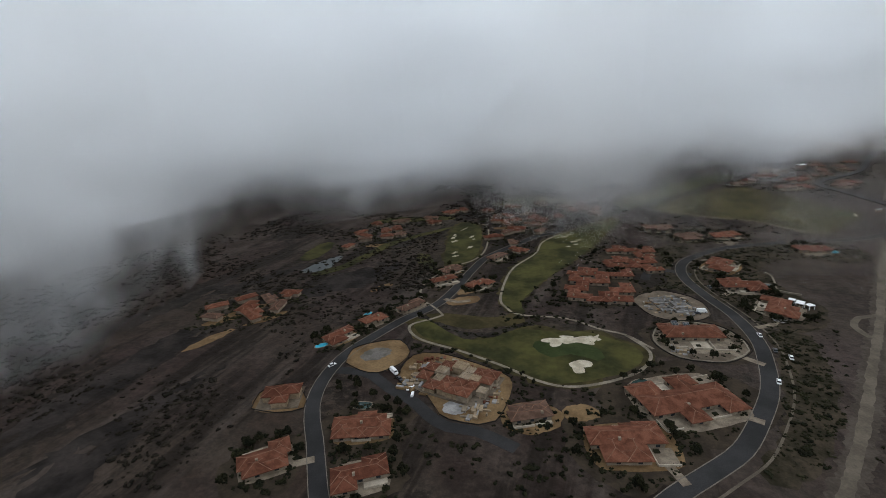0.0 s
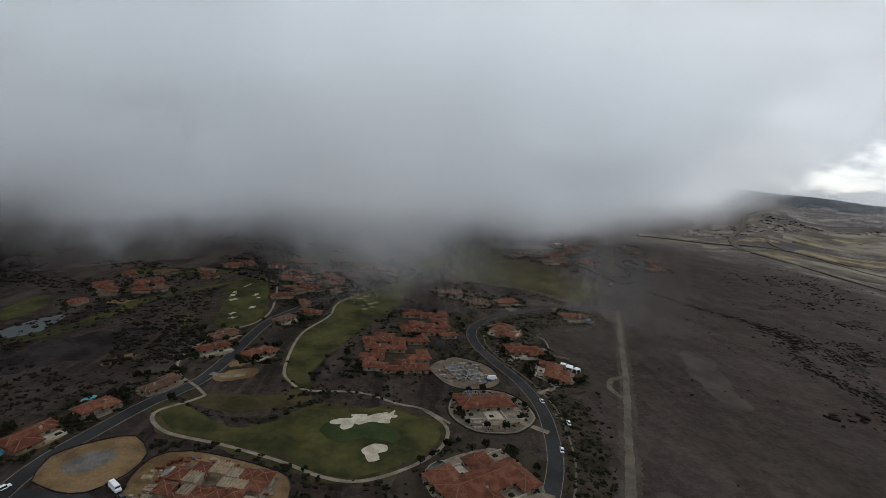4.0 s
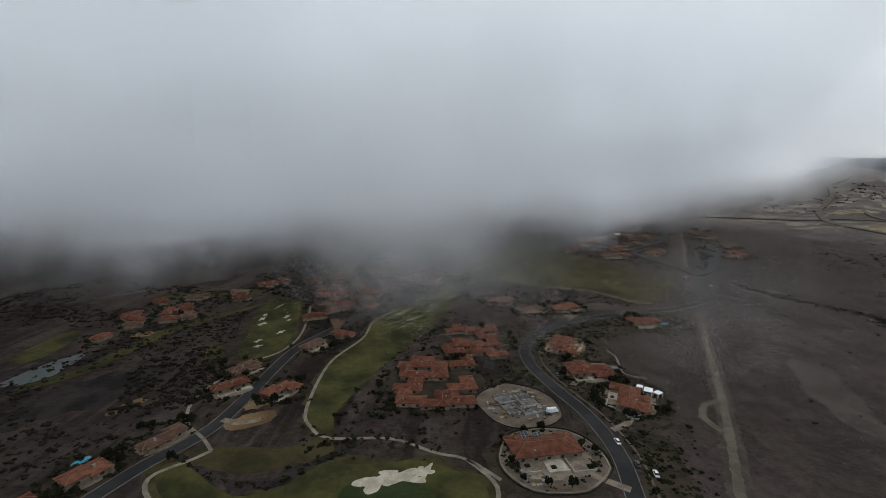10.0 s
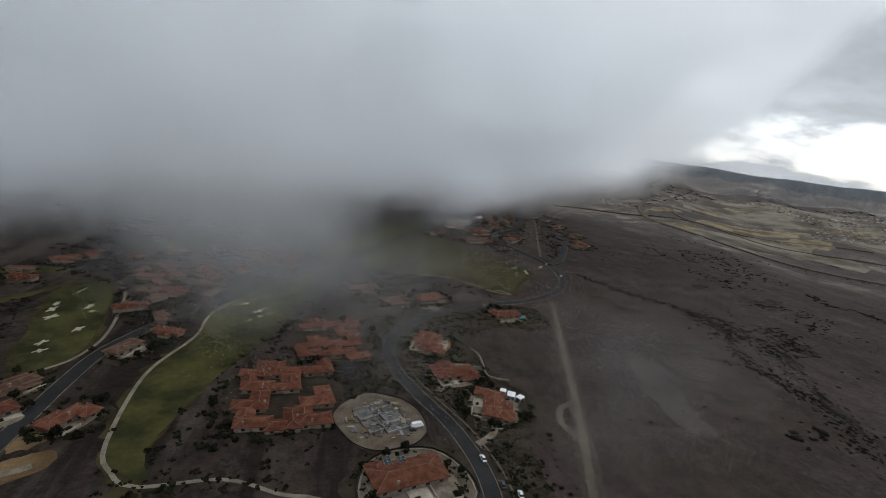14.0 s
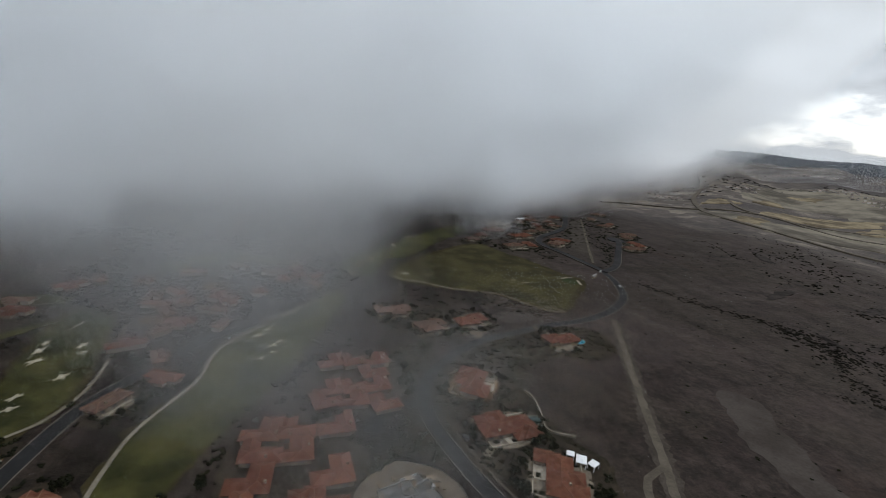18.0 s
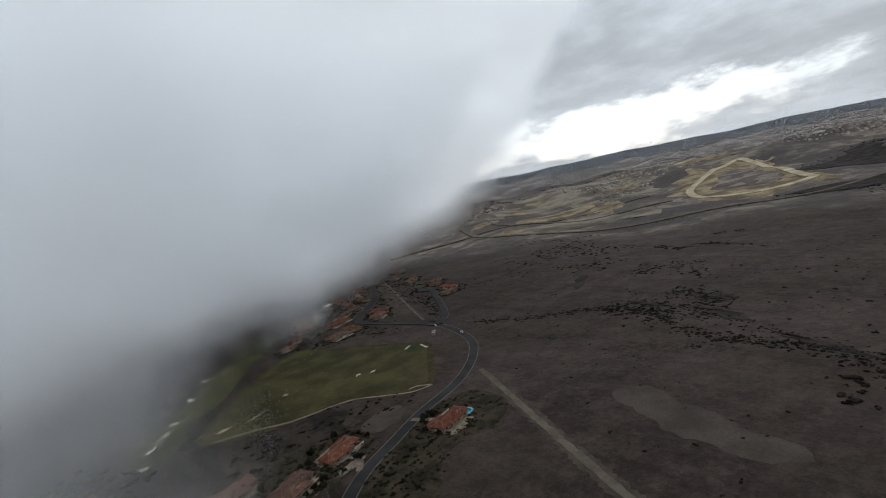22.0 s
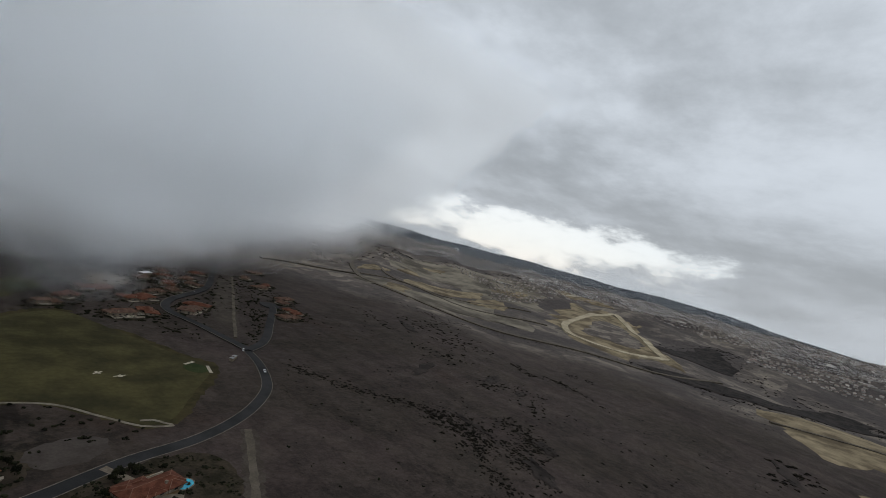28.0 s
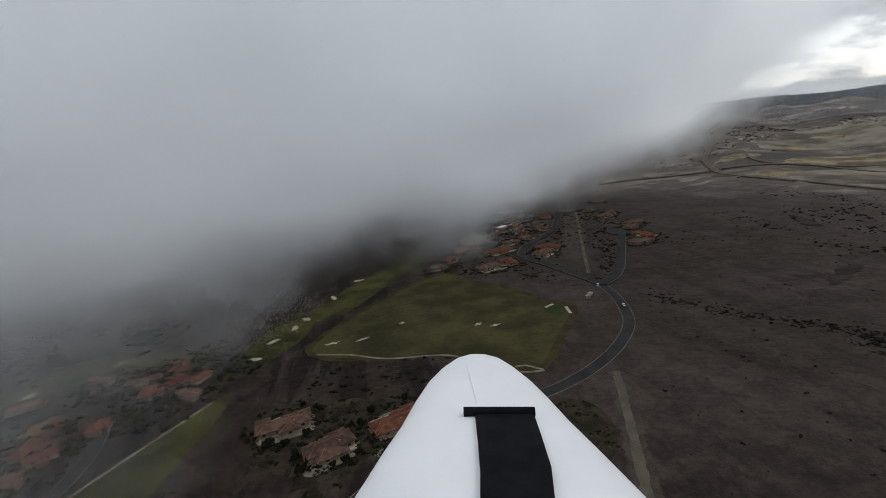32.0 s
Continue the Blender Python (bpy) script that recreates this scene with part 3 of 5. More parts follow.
# ================= houses =================
def box(bm, x0, y0, z0, x1, y1, z1):
    vs = [bm.verts.new(c) for c in ((x0, y0, z0), (x1, y0, z0), (x1, y1, z0), (x0, y1, z0), (x0, y0, z1), (x1, y0, z1), (x1, y1, z1), (x0, y1, z1))]
    for q in ((3, 2, 1, 0), (4, 5, 6, 7), (0, 1, 5, 4), (1, 2, 6, 5), (2, 3, 7, 6), (3, 0, 4, 7)):
        bm.faces.new([vs[i] for i in q])


def boxed(*dims):
    bm = bmesh.new()
    box(bm, *dims)
    return bm


def hip_roof(x0, y0, x1, y1, z, pitch=0.36, over=0.95):
    bm = bmesh.new()
    x0, y0, x1, y1 = x0 - over, y0 - over, x1 + over, y1 + over
    w, d = x1 - x0, y1 - y0
    h = min(w, d) / 2 * pitch
    low = [bm.verts.new(c) for c in ((x0, y0, z), (x1, y0, z), (x1, y1, z), (x0, y1, z))]
    top = [bm.verts.new((v.co.x, v.co.y, z + 0.22)) for v in low]
    if w >= d:
        r = [bm.verts.new((x0 + d / 2, y0 + d / 2, z + 0.22 + h)), bm.verts.new((x1 - d / 2 + 0.01, y0 + d / 2, z + 0.22 + h))]
        faces = ((0, 1, 5, 4), (1, 2, 5), (2, 3, 4, 5), (3, 0, 4))
    else:
        r = [bm.verts.new((x0 + w / 2, y0 + w / 2, z + 0.22 + h)), bm.verts.new((x0 + w / 2, y1 - w / 2 + 0.01, z + 0.22 + h))]
        faces = ((0, 1, 4), (1, 2, 5, 4), (2, 3, 5), (3, 0, 4, 5))
    vs = top + r
    for q in faces:
        bm.faces.new([vs[i] for i in q])
    bm.faces.new(low[::-1])
    for i in range(4):
        bm.faces.new((low[i], low[(i + 1) % 4], top[(i + 1) % 4], top[i]))
    ends = [(top[i].co.copy(), r[0 if ((w >= d and i in (0, 3)) or (w < d and i in (0, 1))) else 1].co.copy()) for i in range(4)] + [(r[0].co.copy(), r[1].co.copy())]
    cap = bmesh.new()
    for a, b in ends:
        if (b - a).length < 0.3:
            continue
        dirn = (b - a).normalized()
        s = dirn.cross(Vector((0, 0, 1))).normalized() * 0.17
        u = Vector((0, 0, 0.14))
        v = [cap.verts.new(c) for c in (a - s, a + u, a + s, b - s, b + u, b + s)]
        cap.faces.new((v[0], v[1], v[4], v[3]))
        cap.faces.new((v[1], v[2], v[5], v[4]))
    return bm, cap


def house(x, y, rot, w, d, tile, seed, detail=1, label="", category="house", wings=None):
    """A low Spanish-style villa: stucco wings under hipped tile roofs round a courtyard."""
    rnd = random.Random(seed)
    ob = new("house")
    ob.matrix_world = pose(x, y, relief(x, y), 0, 0, rot)
    tagged(ob, label or "sprawling cream stucco villa under hipped terracotta roofs", category, group="villas")
    terraces = []
    if wings is None:
        # a long main bar, cross wings running off it to either side, paved courts in the corners between them
        deep = min(12.5, d * rnd.uniform(0.40, 0.50))
        mid = d * rnd.uniform(-0.10, 0.14)
        wings = [(-w / 2, mid - deep / 2, w / 2 * rnd.uniform(0.72, 1.0), mid + deep / 2, rnd.uniform(2.5, 3.0))]
        count = (3 if w > 22 else 2) + (1 if w > 34 else 0) if detail else 1
        sides = [rnd.choice((-1, 1))]
        while len(sides) < count + 1:
            sides.append(-sides[-1] if rnd.random() < 0.7 else sides[-1])
        for n in range(count):
            wide = rnd.uniform(6.0, 9.5) if detail else w * 0.36
            cx = -w / 2 + w * (n + 0.5) / count + rnd.uniform(-0.08, 0.08) * w
            x0, x1 = max(-w / 2 + 0.4, cx - wide / 2), min(w / 2 - 0.4, cx + wide / 2)
            h = rnd.uniform(2.1, 2.45)
            if sides[n] > 0:
                y0, y1 = mid, d / 2 * rnd.uniform(0.8, 1.0)
            else:
                y0, y1 = -d / 2 * rnd.uniform(0.8, 1.0), mid
            wings.append((x0, y0, x1, y1, h))
            if detail and n % 2 == 0:
                reach = rnd.uniform(3.5, 6.5)
                end = (y1 - 6.2, y1 - 0.3) if sides[n] > 0 else (y0 + 0.3, y0 + 6.2)
                wings.append((x0 + 0.5, *end[:1], min(x1 + reach, w / 2), end[1], h - 0.35) if rnd.random() < 0.5 else (max(x0 - reach, -w / 2), end[0], x1 - 0.5, end[1], h - 0.35))
        for n in range(count if detail else 0):
            x0 = -w / 2 + w * n / count + rnd.uniform(0.0, 1.5)
            x1 = x0 + w / count * rnd.uniform(0.7, 1.0)
            y0, y1 = (-d / 2 * rnd.uniform(0.75, 1.05), mid - deep / 2 - 0.2) if sides[n] > 0 else (mid + deep / 2 + 0.2, d / 2 * rnd.uniform(0.75, 1.05))
            if y1 - y0 > 2.0:
                terraces.append((x0, y0, x1, y1))
    for i, (x0, y0, x1, y1, h) in enumerate(wings):
        h += i * 0.013
        wall = part("wall", boxed(x0, y0, -0.3, x1, y1, h), STUCCO, ob)
        rf, cap = hip_roof(x0, y0, x1, y1, h - 0.05)
        roof = part("roof", rf, tile, ob)
        part("ridge_cap", cap, CAP, roof)
        if detail:
            for side in range(4):
                ln = (x1 - x0) if side % 2 == 0 else (y1 - y0)
                for s in range(max(1, int(ln / 5))):
                    u = (s + 0.5) / max(1, int(ln / 5))
                    px, py = ((x0 + u * (x1 - x0), y0 - 0.03), (x1 + 0.03, y0 + u * (y1 - y0)), (x0 + u * (x1 - x0), y1 + 0.03), (x0 - 0.03, y0 + u * (y1 - y0)))[side]
                    ex, ey = (0.8, 0.06) if side % 2 == 0 else (0.06, 0.8)
                    part("window", boxed(px - ex, py - ey, 0.7, px + ex, py + ey, 1.8), GLASS, wall)
    for i, (x0, y0, x1, y1) in enumerate(terraces):
        part("terrace", boxed(x0, y0, -0.3, x1, y1, 0.3 + 0.01 * i), (PAVING, TERRACE, PAVING)[i % 3], ob)
        rim = y0 if y0 + y1 < 0 else y1
        part("parapet", boxed(x0, rim - 0.2, -0.2, x1, rim + 0.2, 1.0), TERRACE, ob)
        if i % 2 == 0:
            part("parapet", boxed(x0 - 0.2, y0 + 0.3, -0.2, x0 + 0.2, y1 - 0.3, 0.9), TERRACE, ob)
        if detail and (x1 - x0) > 4 and abs(y1 - y0) > 4:
            px, py = rnd.uniform(x0 + 1.5, x1 - 1.5), rnd.uniform(y0 + 1.5, y1 - 1.5)
            part("planter", boxed(px - 1.1, py - 0.9, -0.1, px + 1.1, py + 0.9, 0.75), LEAF, ob)
    if detail:
        x0, y0, x1, y1, h = wings[0]
        cx = x0 + (x1 - x0) * rnd.uniform(0.2, 0.8)
        part("chimney", boxed(cx - 0.5, y0 + 0.6, h, cx + 0.5, y0 + 1.6, h + 1.9), STUCCO, ob)
    return ob


def townhouse(w, d, rnd):
    """Two hipped bars in an L."""
    a, b = rnd.uniform(0.42, 0.55), rnd.uniform(0.40, 0.52)
    return [(-w / 2, -d / 2, w / 2, -d / 2 + d * a, rnd.uniform(2.5, 2.9)), (-w / 2 + 0.4, -d / 2 + d * a * 0.5, -w / 2 + w * b, d / 2, rnd.uniform(2.1, 2.4))]


def slab(name, x, y, rot, w, d, mat, lift, text, cat, seed=0):
    pts = []
    c, s = math.cos(radians(rot)), math.sin(radians(rot))
    for i in range(12):
        a = 2 * math.pi * i / 12
        ca, sa = math.cos(a), math.sin(a)
        e = 0.55
        u, v = math.copysign(abs(ca) ** e, ca) * w / 2, math.copysign(abs(sa) ** e, sa) * d / 2
        pts.append((x + u * c - v * s, y + u * s + v * c))
    return tagged(patch(name, pts, mat, lift, step=3.0, wobble=0.3, seed=seed), text, cat)


def pool(x, y, rot, w, d, water=None):
    ob = new("swimming_pool")
    ob.matrix_world = pose(x, y, relief(x, y), 0, 0, rot)
    tagged(ob, "small swimming pool with pale stone coping beside a villa", "pool")
    for nm, sc, z, mat in (("coping", 1.0, 0.22, PAVING), ("water", 0.84, 0.26, water or POOLWATER)):
        bm = bmesh.new()
        ring = []
        for i in range(20):
            a = 2 * math.pi * i / 20
            k = 1 + 0.12 * math.sin(2 * a + 0.6)
            ring.append((w / 2 * sc * k * math.copysign(abs(math.cos(a)) ** 0.7, math.cos(a)), d / 2 * sc * math.copysign(abs(math.sin(a)) ** 0.7, math.sin(a))))
        top = [bm.verts.new((px, py, z)) for px, py in ring]
        low = [bm.verts.new((px, py, -0.2)) for px, py in ring]
        bm.faces.new(top)
        for i in range(20):
            bm.faces.new((low[i], low[(i + 1) % 20], top[(i + 1) % 20], top[i]))
        part(nm, bm, mat, ob)
    return ob


# x, y, turn, width, depth, tile
HOUSES = [
    (-143, 147, 62, 19, 13, TILE_B), (-132, 170, 62, 16, 11, TILE_A), (-116, 194, 58, 20, 10, TILE_C), (-95, 77, 20, 24, 16, TILE_A), (-84, 52, 30, 20, 15, TILE_B), (-124, 50, 40, 19, 16, TILE_A),
    (84, 380, 20, 22, 18, TILE_C), (62, 405, 10, 26, 18, TILE_C), (115, 389, 15, 24, 17, TILE_A), (93, 306, 60, 28, 21, TILE_A), (97, 267, 10, 27, 21, TILE_B), (108, 234, 65, 26, 22, TILE_A),
    (170, 357, 15, 25, 16, TILE_B), (53, 186, 10, 32, 26, TILE_A), (38, 127, 28, 42, 32, TILE_A), (13, 92, 15, 32, 22, TILE_A),
    (-76, 299, 60, 17, 12, TILE_C), (-79, 238, 60, 18, 13, TILE_A), (-108, 263, 50, 18, 13, TILE_C), (-106, 240, 40, 18, 13, TILE_B),
]
for i, (x, y, r, w, d, tile) in enumerate(HOUSES):
    slab("house_plot", x, y, r, w * 1.12, d * 1.2, PAVING if i % 3 else DIRT, 0.04 + 0.002 * i, "pale paved and graded plot round a villa", "plot", i)
    house(x, y, r, w, d, tile, 40 + i)
for i, (cx, cy, w, d, nx, ny) in enumerate(((4, 252, 42, 58, 3, 4), (29, 312, 36, 52, 3, 4))):
    for a in range(nx):
        for b in range(ny):
            if (a, b) in ((1, 1 + i), (2 - 2 * i, 2)):
                continue
            jr = random.Random(a * 7 + b * 3 + i)
            house(cx + (a - (nx - 1) / 2) * w / nx + jr.uniform(-2, 2), cy + (b - (ny - 1) / 2) * d / ny + jr.uniform(-2, 2), 12 * i + (a + b) % 2 * 90 + jr.uniform(-8, 8), w / nx * 1.04, d / ny * 1.0, TILE_B if (a + b + i) % 3 else TILE_A, 200 + i * 20 + a * 5 + b, 1, "clustered townhouse under dark red tile roofs", "house", townhouse(w / nx * 1.04, d / ny, jr))
pool(-150, 136, 40, 8, 5)
pool(-141, 179, 60, 7, 4)
pool(-102, 91, 10, 9, 6, DARKWATER)
pool(184, 355, 30, 9, 7)
pool(20, 136, 40, 10, 6, DARKWATER)
pool(4, 99, 15, 10, 5, DARKWATER)
pool(113, 272, 20, 10, 8, DARKWATER)

# ================= cloud banks =================
def cloud_bank(pts, zb, zt, mat):
    line = smooth_line(pts, 40.0)
    n = len(line)
    run = [0.0]
    for p, q in zip(line, line[1:]):
        run.append(run[-1] + math.dist(p, q))
    verts, faces, uvs = [], [], []
    rows = 7
    for i, (x, y) in enumerate(line):
        for j in range(rows):
            t = j / (rows - 1)
            verts.append((x, y, zb + (zt - zb) * t))
            uvs.append((run[i] / 100.0, (run[-1] - run[i]) / 100.0))
    for i in range(n - 1):
        for j in range(rows - 1):
            a = i * rows + j
            faces.append((a, a + rows, a + rows + 1, a + 1))
    ob = mesh_object("cloud_bank", verts, faces, mat, uvs=uvs)
    for poly in ob.data.polygons:
        poly.use_smooth = True
    return tagged(ob, "soft grey bank of low cloud drifting over the land", "cloud", kind="structure")


cloud_bank([(1650, 330), (1450, 640), (1120, 850), (800, 950), (560, 1020), (200, 1050), (-100, 1020), (-500, 850), (-850, 450), (-900, -100), (-800, -500)], -20, 700, mist_material("cloud_vapour_far", 1.0, -30, 130, 500, 690, 0.0038, 1, (0.12, 0.75), 950, (800, 13.5, 2.0)))
cloud_bank([(1000, 640), (840, 760), (640, 820), (480, 840), (200, 830), (-100, 780), (-380, 620), (-540, 300), (-580, -100), (-520, -400)], -15, 600, mist_material("cloud_vapour_middle", 0.9, -30, 130, 270, 540, 0.005, 2, (0.22, 0.75), 480, (600, 6.5, 0.0)))
cloud_bank([(760, 520), (640, 660), (520, 720), (400, 720), (200, 640), (0, 560), (-240, 440), (-390, 220), (-430, -60), (-400, -330)], 0, 470, mist_material("cloud_vapour_near", 0.8, -10, 140, 190, 420, 0.006, 3, (0.0, 0.6), 330, (420, 5.9, 0.7)))
cloud_bank([(60, 450), (-110, 425), (-220, 350), (-310, 180), (-340, 0), (-320, -200)], 0, 330, mist_material("cloud_wisps_west", 0.72, 55, 165, 150, 310, 0.009, 4, (-0.1, 0.4), 190))
cloud_bank([(200, 500), (140, 475), (40, 440), (-60, 440), (-190, 450)], 10, 330, mist_material("cloud_wisps_north", 0.75, 0, 140, 150, 310, 0.008, 5, (-0.1, 0.4), 150, (160, 1.8, 0.0)))
cloud_bank([(-330, 260), (-285, 160), (-255, 70), (-270, -30), (-340, -130)], -5, 300, mist_material("cloud_wisps_southwest", 0.66, 0, 100, 160, 290, 0.009, 11, (-0.1, 0.4), 110))


# thin curtains of mist hanging below the cloud, their tops under the flight
for i, (pts, amount) in enumerate((
    ([(-30, 94), (30, 98), (80, 96), (130, 84)], 0.13),
    ([(-62, 152), (-5, 142), (40, 143), (84, 136)], 0.18),
    ([(-95, 184), (-30, 194), (20, 194), (66, 194)], 0.18),
    ([(-130, 232), (-50, 248), (20, 250), (84, 250)], 0.16),
    ([(-150, 296), (-60, 312), (20, 316), (98, 313)], 0.17),
    ([(-170, 376), (-60, 392), (30, 396), (100, 392)], 0.19),
)):
    cloud_bank(pts, 0, 122, mist_material("mist_curtain", amount, 62 - 12 * i, 112 - 7 * i, 98, 119, 0.012 + 0.001 * i, 7 + i, (-0.25, 0.2), 84 + 4 * i, (40, 1.0, 0.0)))
# thin haze over the distance
cloud_bank([(700, 2500), (1500, 2050), (2150, 1250), (2350, 400), (2200, -400), (1900, -1100)], -10, 420, mist_material("distance_haze", 0.08, -60, 10, 190, 400, 0.003, 22, (0.2, 0.5), 100))


# ================= building sites, plots and villages =================
FENCE = material("dark_silt_fence", (0.018, 0.016, 0.015), (0.03, 0.027, 0.024), 0.5, 0.9)
SOIL = material("dark_planting_soil", (0.024, 0.018, 0.013), (0.042, 0.032, 0.022), 0.12, 0.95, fine=1.0)
SLAB_GREY = material("damp_concrete", (0.070, 0.066, 0.062), (0.135, 0.128, 0.120), 0.3, 0.9, fine=1.5)
GREYPAD = material("grey_graded_gravel", (0.075, 0.068, 0.06), (0.135, 0.125, 0.112), 0.12, 0.95, fine=1.2)
SITE_SOIL = material("tan_site_soil", (0.075, 0.058, 0.042), (0.135, 0.108, 0.080), 0.10, 0.95, fine=1.0)
VAN = material("white_vehicle_paint", (0.62, 0.62, 0.62), (0.70, 0.70, 0.70), 1.0, 0.35)
DARKPAINT = material("dark_vehicle_paint", (0.03, 0.03, 0.035), (0.05, 0.05, 0.055), 1.0, 0.3)
RUBBER = material("tyre_rubber", (0.015, 0.015, 0.015), (0.025, 0.025, 0.025), 3.0, 0.85)


def ellipse(cx, cy, rx, ry, rot=0.0, n=14, jitter=0.06, seed=0):
    rnd = random.Random(seed)
    c, s = math.cos(radians(rot)), math.sin(radians(rot))
    out = []
    for i in range(n):
        a = 2 * math.pi * i / n
        k = 1 + rnd.uniform(-jitter, jitter)
        u, v = rx * math.cos(a) * k, ry * math.sin(a) * k
        out.append((cx + u * c - v * s, cy + u * s + v * c))
    return out


def fence_round(pts, text):
    line = pts + [pts[0]]
    tagged(strip("silt_fence", line, 0.15, FENCE, lift=0.6, thick=0.8, step=5.0), text, "fence")


MOUND = [(-127, 122), (-130, 136), (-119, 147), (-107, 151), (-97, 140), (-98, 127), (-106, 117), (-116, 117)]
tagged(patch("building_plot", MOUND, DIRT, 0.10, wobble=0.4, seed=5), "bare tan graded building plot inside a dark fence", "plot", kind="structure")
tagged(patch("gravel_pad", ellipse(-115, 134, 9, 6, 40, seed=3), GREYPAD, 0.14, wobble=0.7, step=3), "grey gravel pad on the bare plot", "pad")
fence_round(MOUND, "low dark silt fence round the bare plot")
SITE = [(-96, 124), (-94, 137), (-81, 142), (-50, 133), (-38, 123), (-41, 94), (-55, 90), (-66, 93), (-75, 104), (-92, 112)]
tagged(patch("building_site", SITE, DIRT, 0.08, wobble=0.4, seed=6), "dusty building site with rubble and stacked material", "plot", kind="structure")
fence_round(SITE, "low dark silt fence round the building site")
OVAL = ellipse(47, 228, 21, 23, 20, 14, 0.05, 9)
tagged(patch("building_site", OVAL, SITE_SOIL, 0.09, wobble=0.3, seed=7), "oval graded site with a new concrete foundation", "plot", kind="structure")
fence_round(OVAL, "low dark silt fence round the oval site")
PLOT7 = [(-152, 77), (-156, 88), (-152, 96), (-144, 98), (-134, 93), (-128, 83), (-139, 77)]
tagged(patch("building_plot", PLOT7, DIRT, 0.08, wobble=0.4, seed=8), "fenced tan plot round a half-built house", "plot")
fence_round(PLOT7, "low dark silt fence round the half-built house")
PLOT_H = ellipse(54, 184, 23, 22, 10, 14, 0.05, 11)
tagged(patch("building_plot", PLOT_H, SITE_SOIL, 0.03, wobble=0.4, seed=12), "tan graded plot round a finished villa", "plot", kind="structure")
tagged(strip("garden_wall", PLOT_H + [PLOT_H[0]], 0.8, CARTPATH, lift=0.35, thick=0.7, step=4.0), "low pale wall curving round a villa plot", "wall")
fence_round([(x * 1.06 - 3.2, y * 1.06 - 11) for x, y in PLOT_H], "low dark fence round a finished villa plot")
for pts, sd in ((ellipse(-84, 211, 12, 6.5, 35, seed=21), 1), (ellipse(-68, 455, 12, 7, 20, seed=22), 2), (ellipse(-230, 160, 22, 6, 60, seed=23), 3), (ellipse(-222, 128, 16, 4, 70, seed=24), 4), (ellipse(-205, 160, 14, 4, 55, seed=25), 5), (ellipse(-196, 318, 12, 5, 20, seed=26), 6), (ellipse(-150, 222, 10, 3.5, 60, seed=27), 7), (ellipse(-88, 392, 10, 5, 10, seed=28), 8), (ellipse(-86, 228, 9, 5, 60, seed=29), 9)):
    tagged(patch("bare_mound", pts, DIRT, 0.07, wobble=0.6, seed=sd), "low yellowish mound of dry grass and soil", "mound")


def rubble(name, cx, cy, rx, ry, n, seed, mats, text, h=(0.3, 1.6), size=(0.8, 4.5), rot=0):
    """Stacked boards, forms and blocks lying about: each a slab of its own under one heap."""
    rnd = random.Random(seed)
    ob = new(name)
    ob.matrix_world = pose(cx, cy, 0.1, 0, 0, rot)
    tagged(ob, text, "building material")
    for i in range(n):
        a, r = rnd.uniform(0, 6.28), math.sqrt(rnd.random())
        x, y = rx * r * math.cos(a), ry * r * math.sin(a)
        w, d, t = rnd.uniform(*size), rnd.uniform(0.5, 2.2), rnd.uniform(*h)
        bm = boxed(-w / 2, -d / 2, -0.1, w / 2, d / 2, t)
        p = part("block", bm, mats[i % len(mats)], ob)
        p.matrix_local = pose(x, y, 0, 0, 0, rnd.choice((0, 90)) + rnd.uniform(-8, 8))


def framed_house(x, y, rot, bays, tile, seed, text):
    """A house under construction: separate tiled bays, bare timber walls between them."""
    rnd = random.Random(seed)
    ob = new("half_built_house")
    ob.matrix_world = pose(x, y, 0.1, 0, 0, rot)
    tagged(ob, text, "house")
    ex = max(abs(q[0]) + q[2] / 2 for q in bays) + 0.8
    ey = max(abs(q[1]) + q[3] / 2 for q in bays) + 0.8
    part("floor_slab", boxed(-ex, -ey, -0.2, ex, ey, 0.25), SITE_SOIL, ob)
    for i, (bx, by, w, d, h, roofed) in enumerate(bays):
        wall = part("wall", boxed(bx - w / 2, by - d / 2, 0.2, bx + w / 2, by + d / 2, h + 0.011 * i), TIMBER if rnd.random() < 0.4 else STUCCO, ob)
        if roofed:
            rf, cap = hip_roof(bx - w / 2, by - d / 2, bx + w / 2, by + d / 2, h, 0.34, 0.7)
            roof = part("roof", rf, tile, ob)
            part("ridge_cap", cap, CAP, roof)
        else:
            for s in range(int(w / 1.2)):
                rx = bx - w / 2 + 0.6 + s * 1.2
                part("rafter", boxed(rx - 0.1, by - d / 2 - 0.4, h + 0.05, rx + 0.1, by + d / 2 + 0.4, h + 0.4), TIMBER, ob)


site_rnd = random.Random(31)
bays = []
for a in range(6):
    for b in range(4):
        if (a, b) in ((2, 2), (0, 3), (5, 0), (0, 0)):
            continue
        bays.append((-15 + a * 6 + site_rnd.uniform(-0.8, 0.8), -9 + b * 6 + site_rnd.uniform(-0.8, 0.8), site_rnd.uniform(4.6, 6.8), site_rnd.uniform(4.6, 6.6), site_rnd.uniform(2.6, 4.0), site_rnd.random() < 0.76))
framed_house(-64, 117, -12, bays, TILE_A, 3, "half-built villa with new terracotta roofs and open timber bays")
rubble("material_stack", -47, 112, 7, 11, 34, 11, (CONCRETE, STUCCO, TIMBER, TILE_B, GREYPAD), "boards, pallets and blocks strewn beside the half-built villa", (0.2, 1.0), (0.6, 3.0))
rubble("material_stack", -72, 134, 12, 5, 26, 12, (TILE_A, GREYPAD, TIMBER, STUCCO, TILE_B), "pallets of tiles lying along the site fence", (0.2, 1.0), (0.6, 2.6))
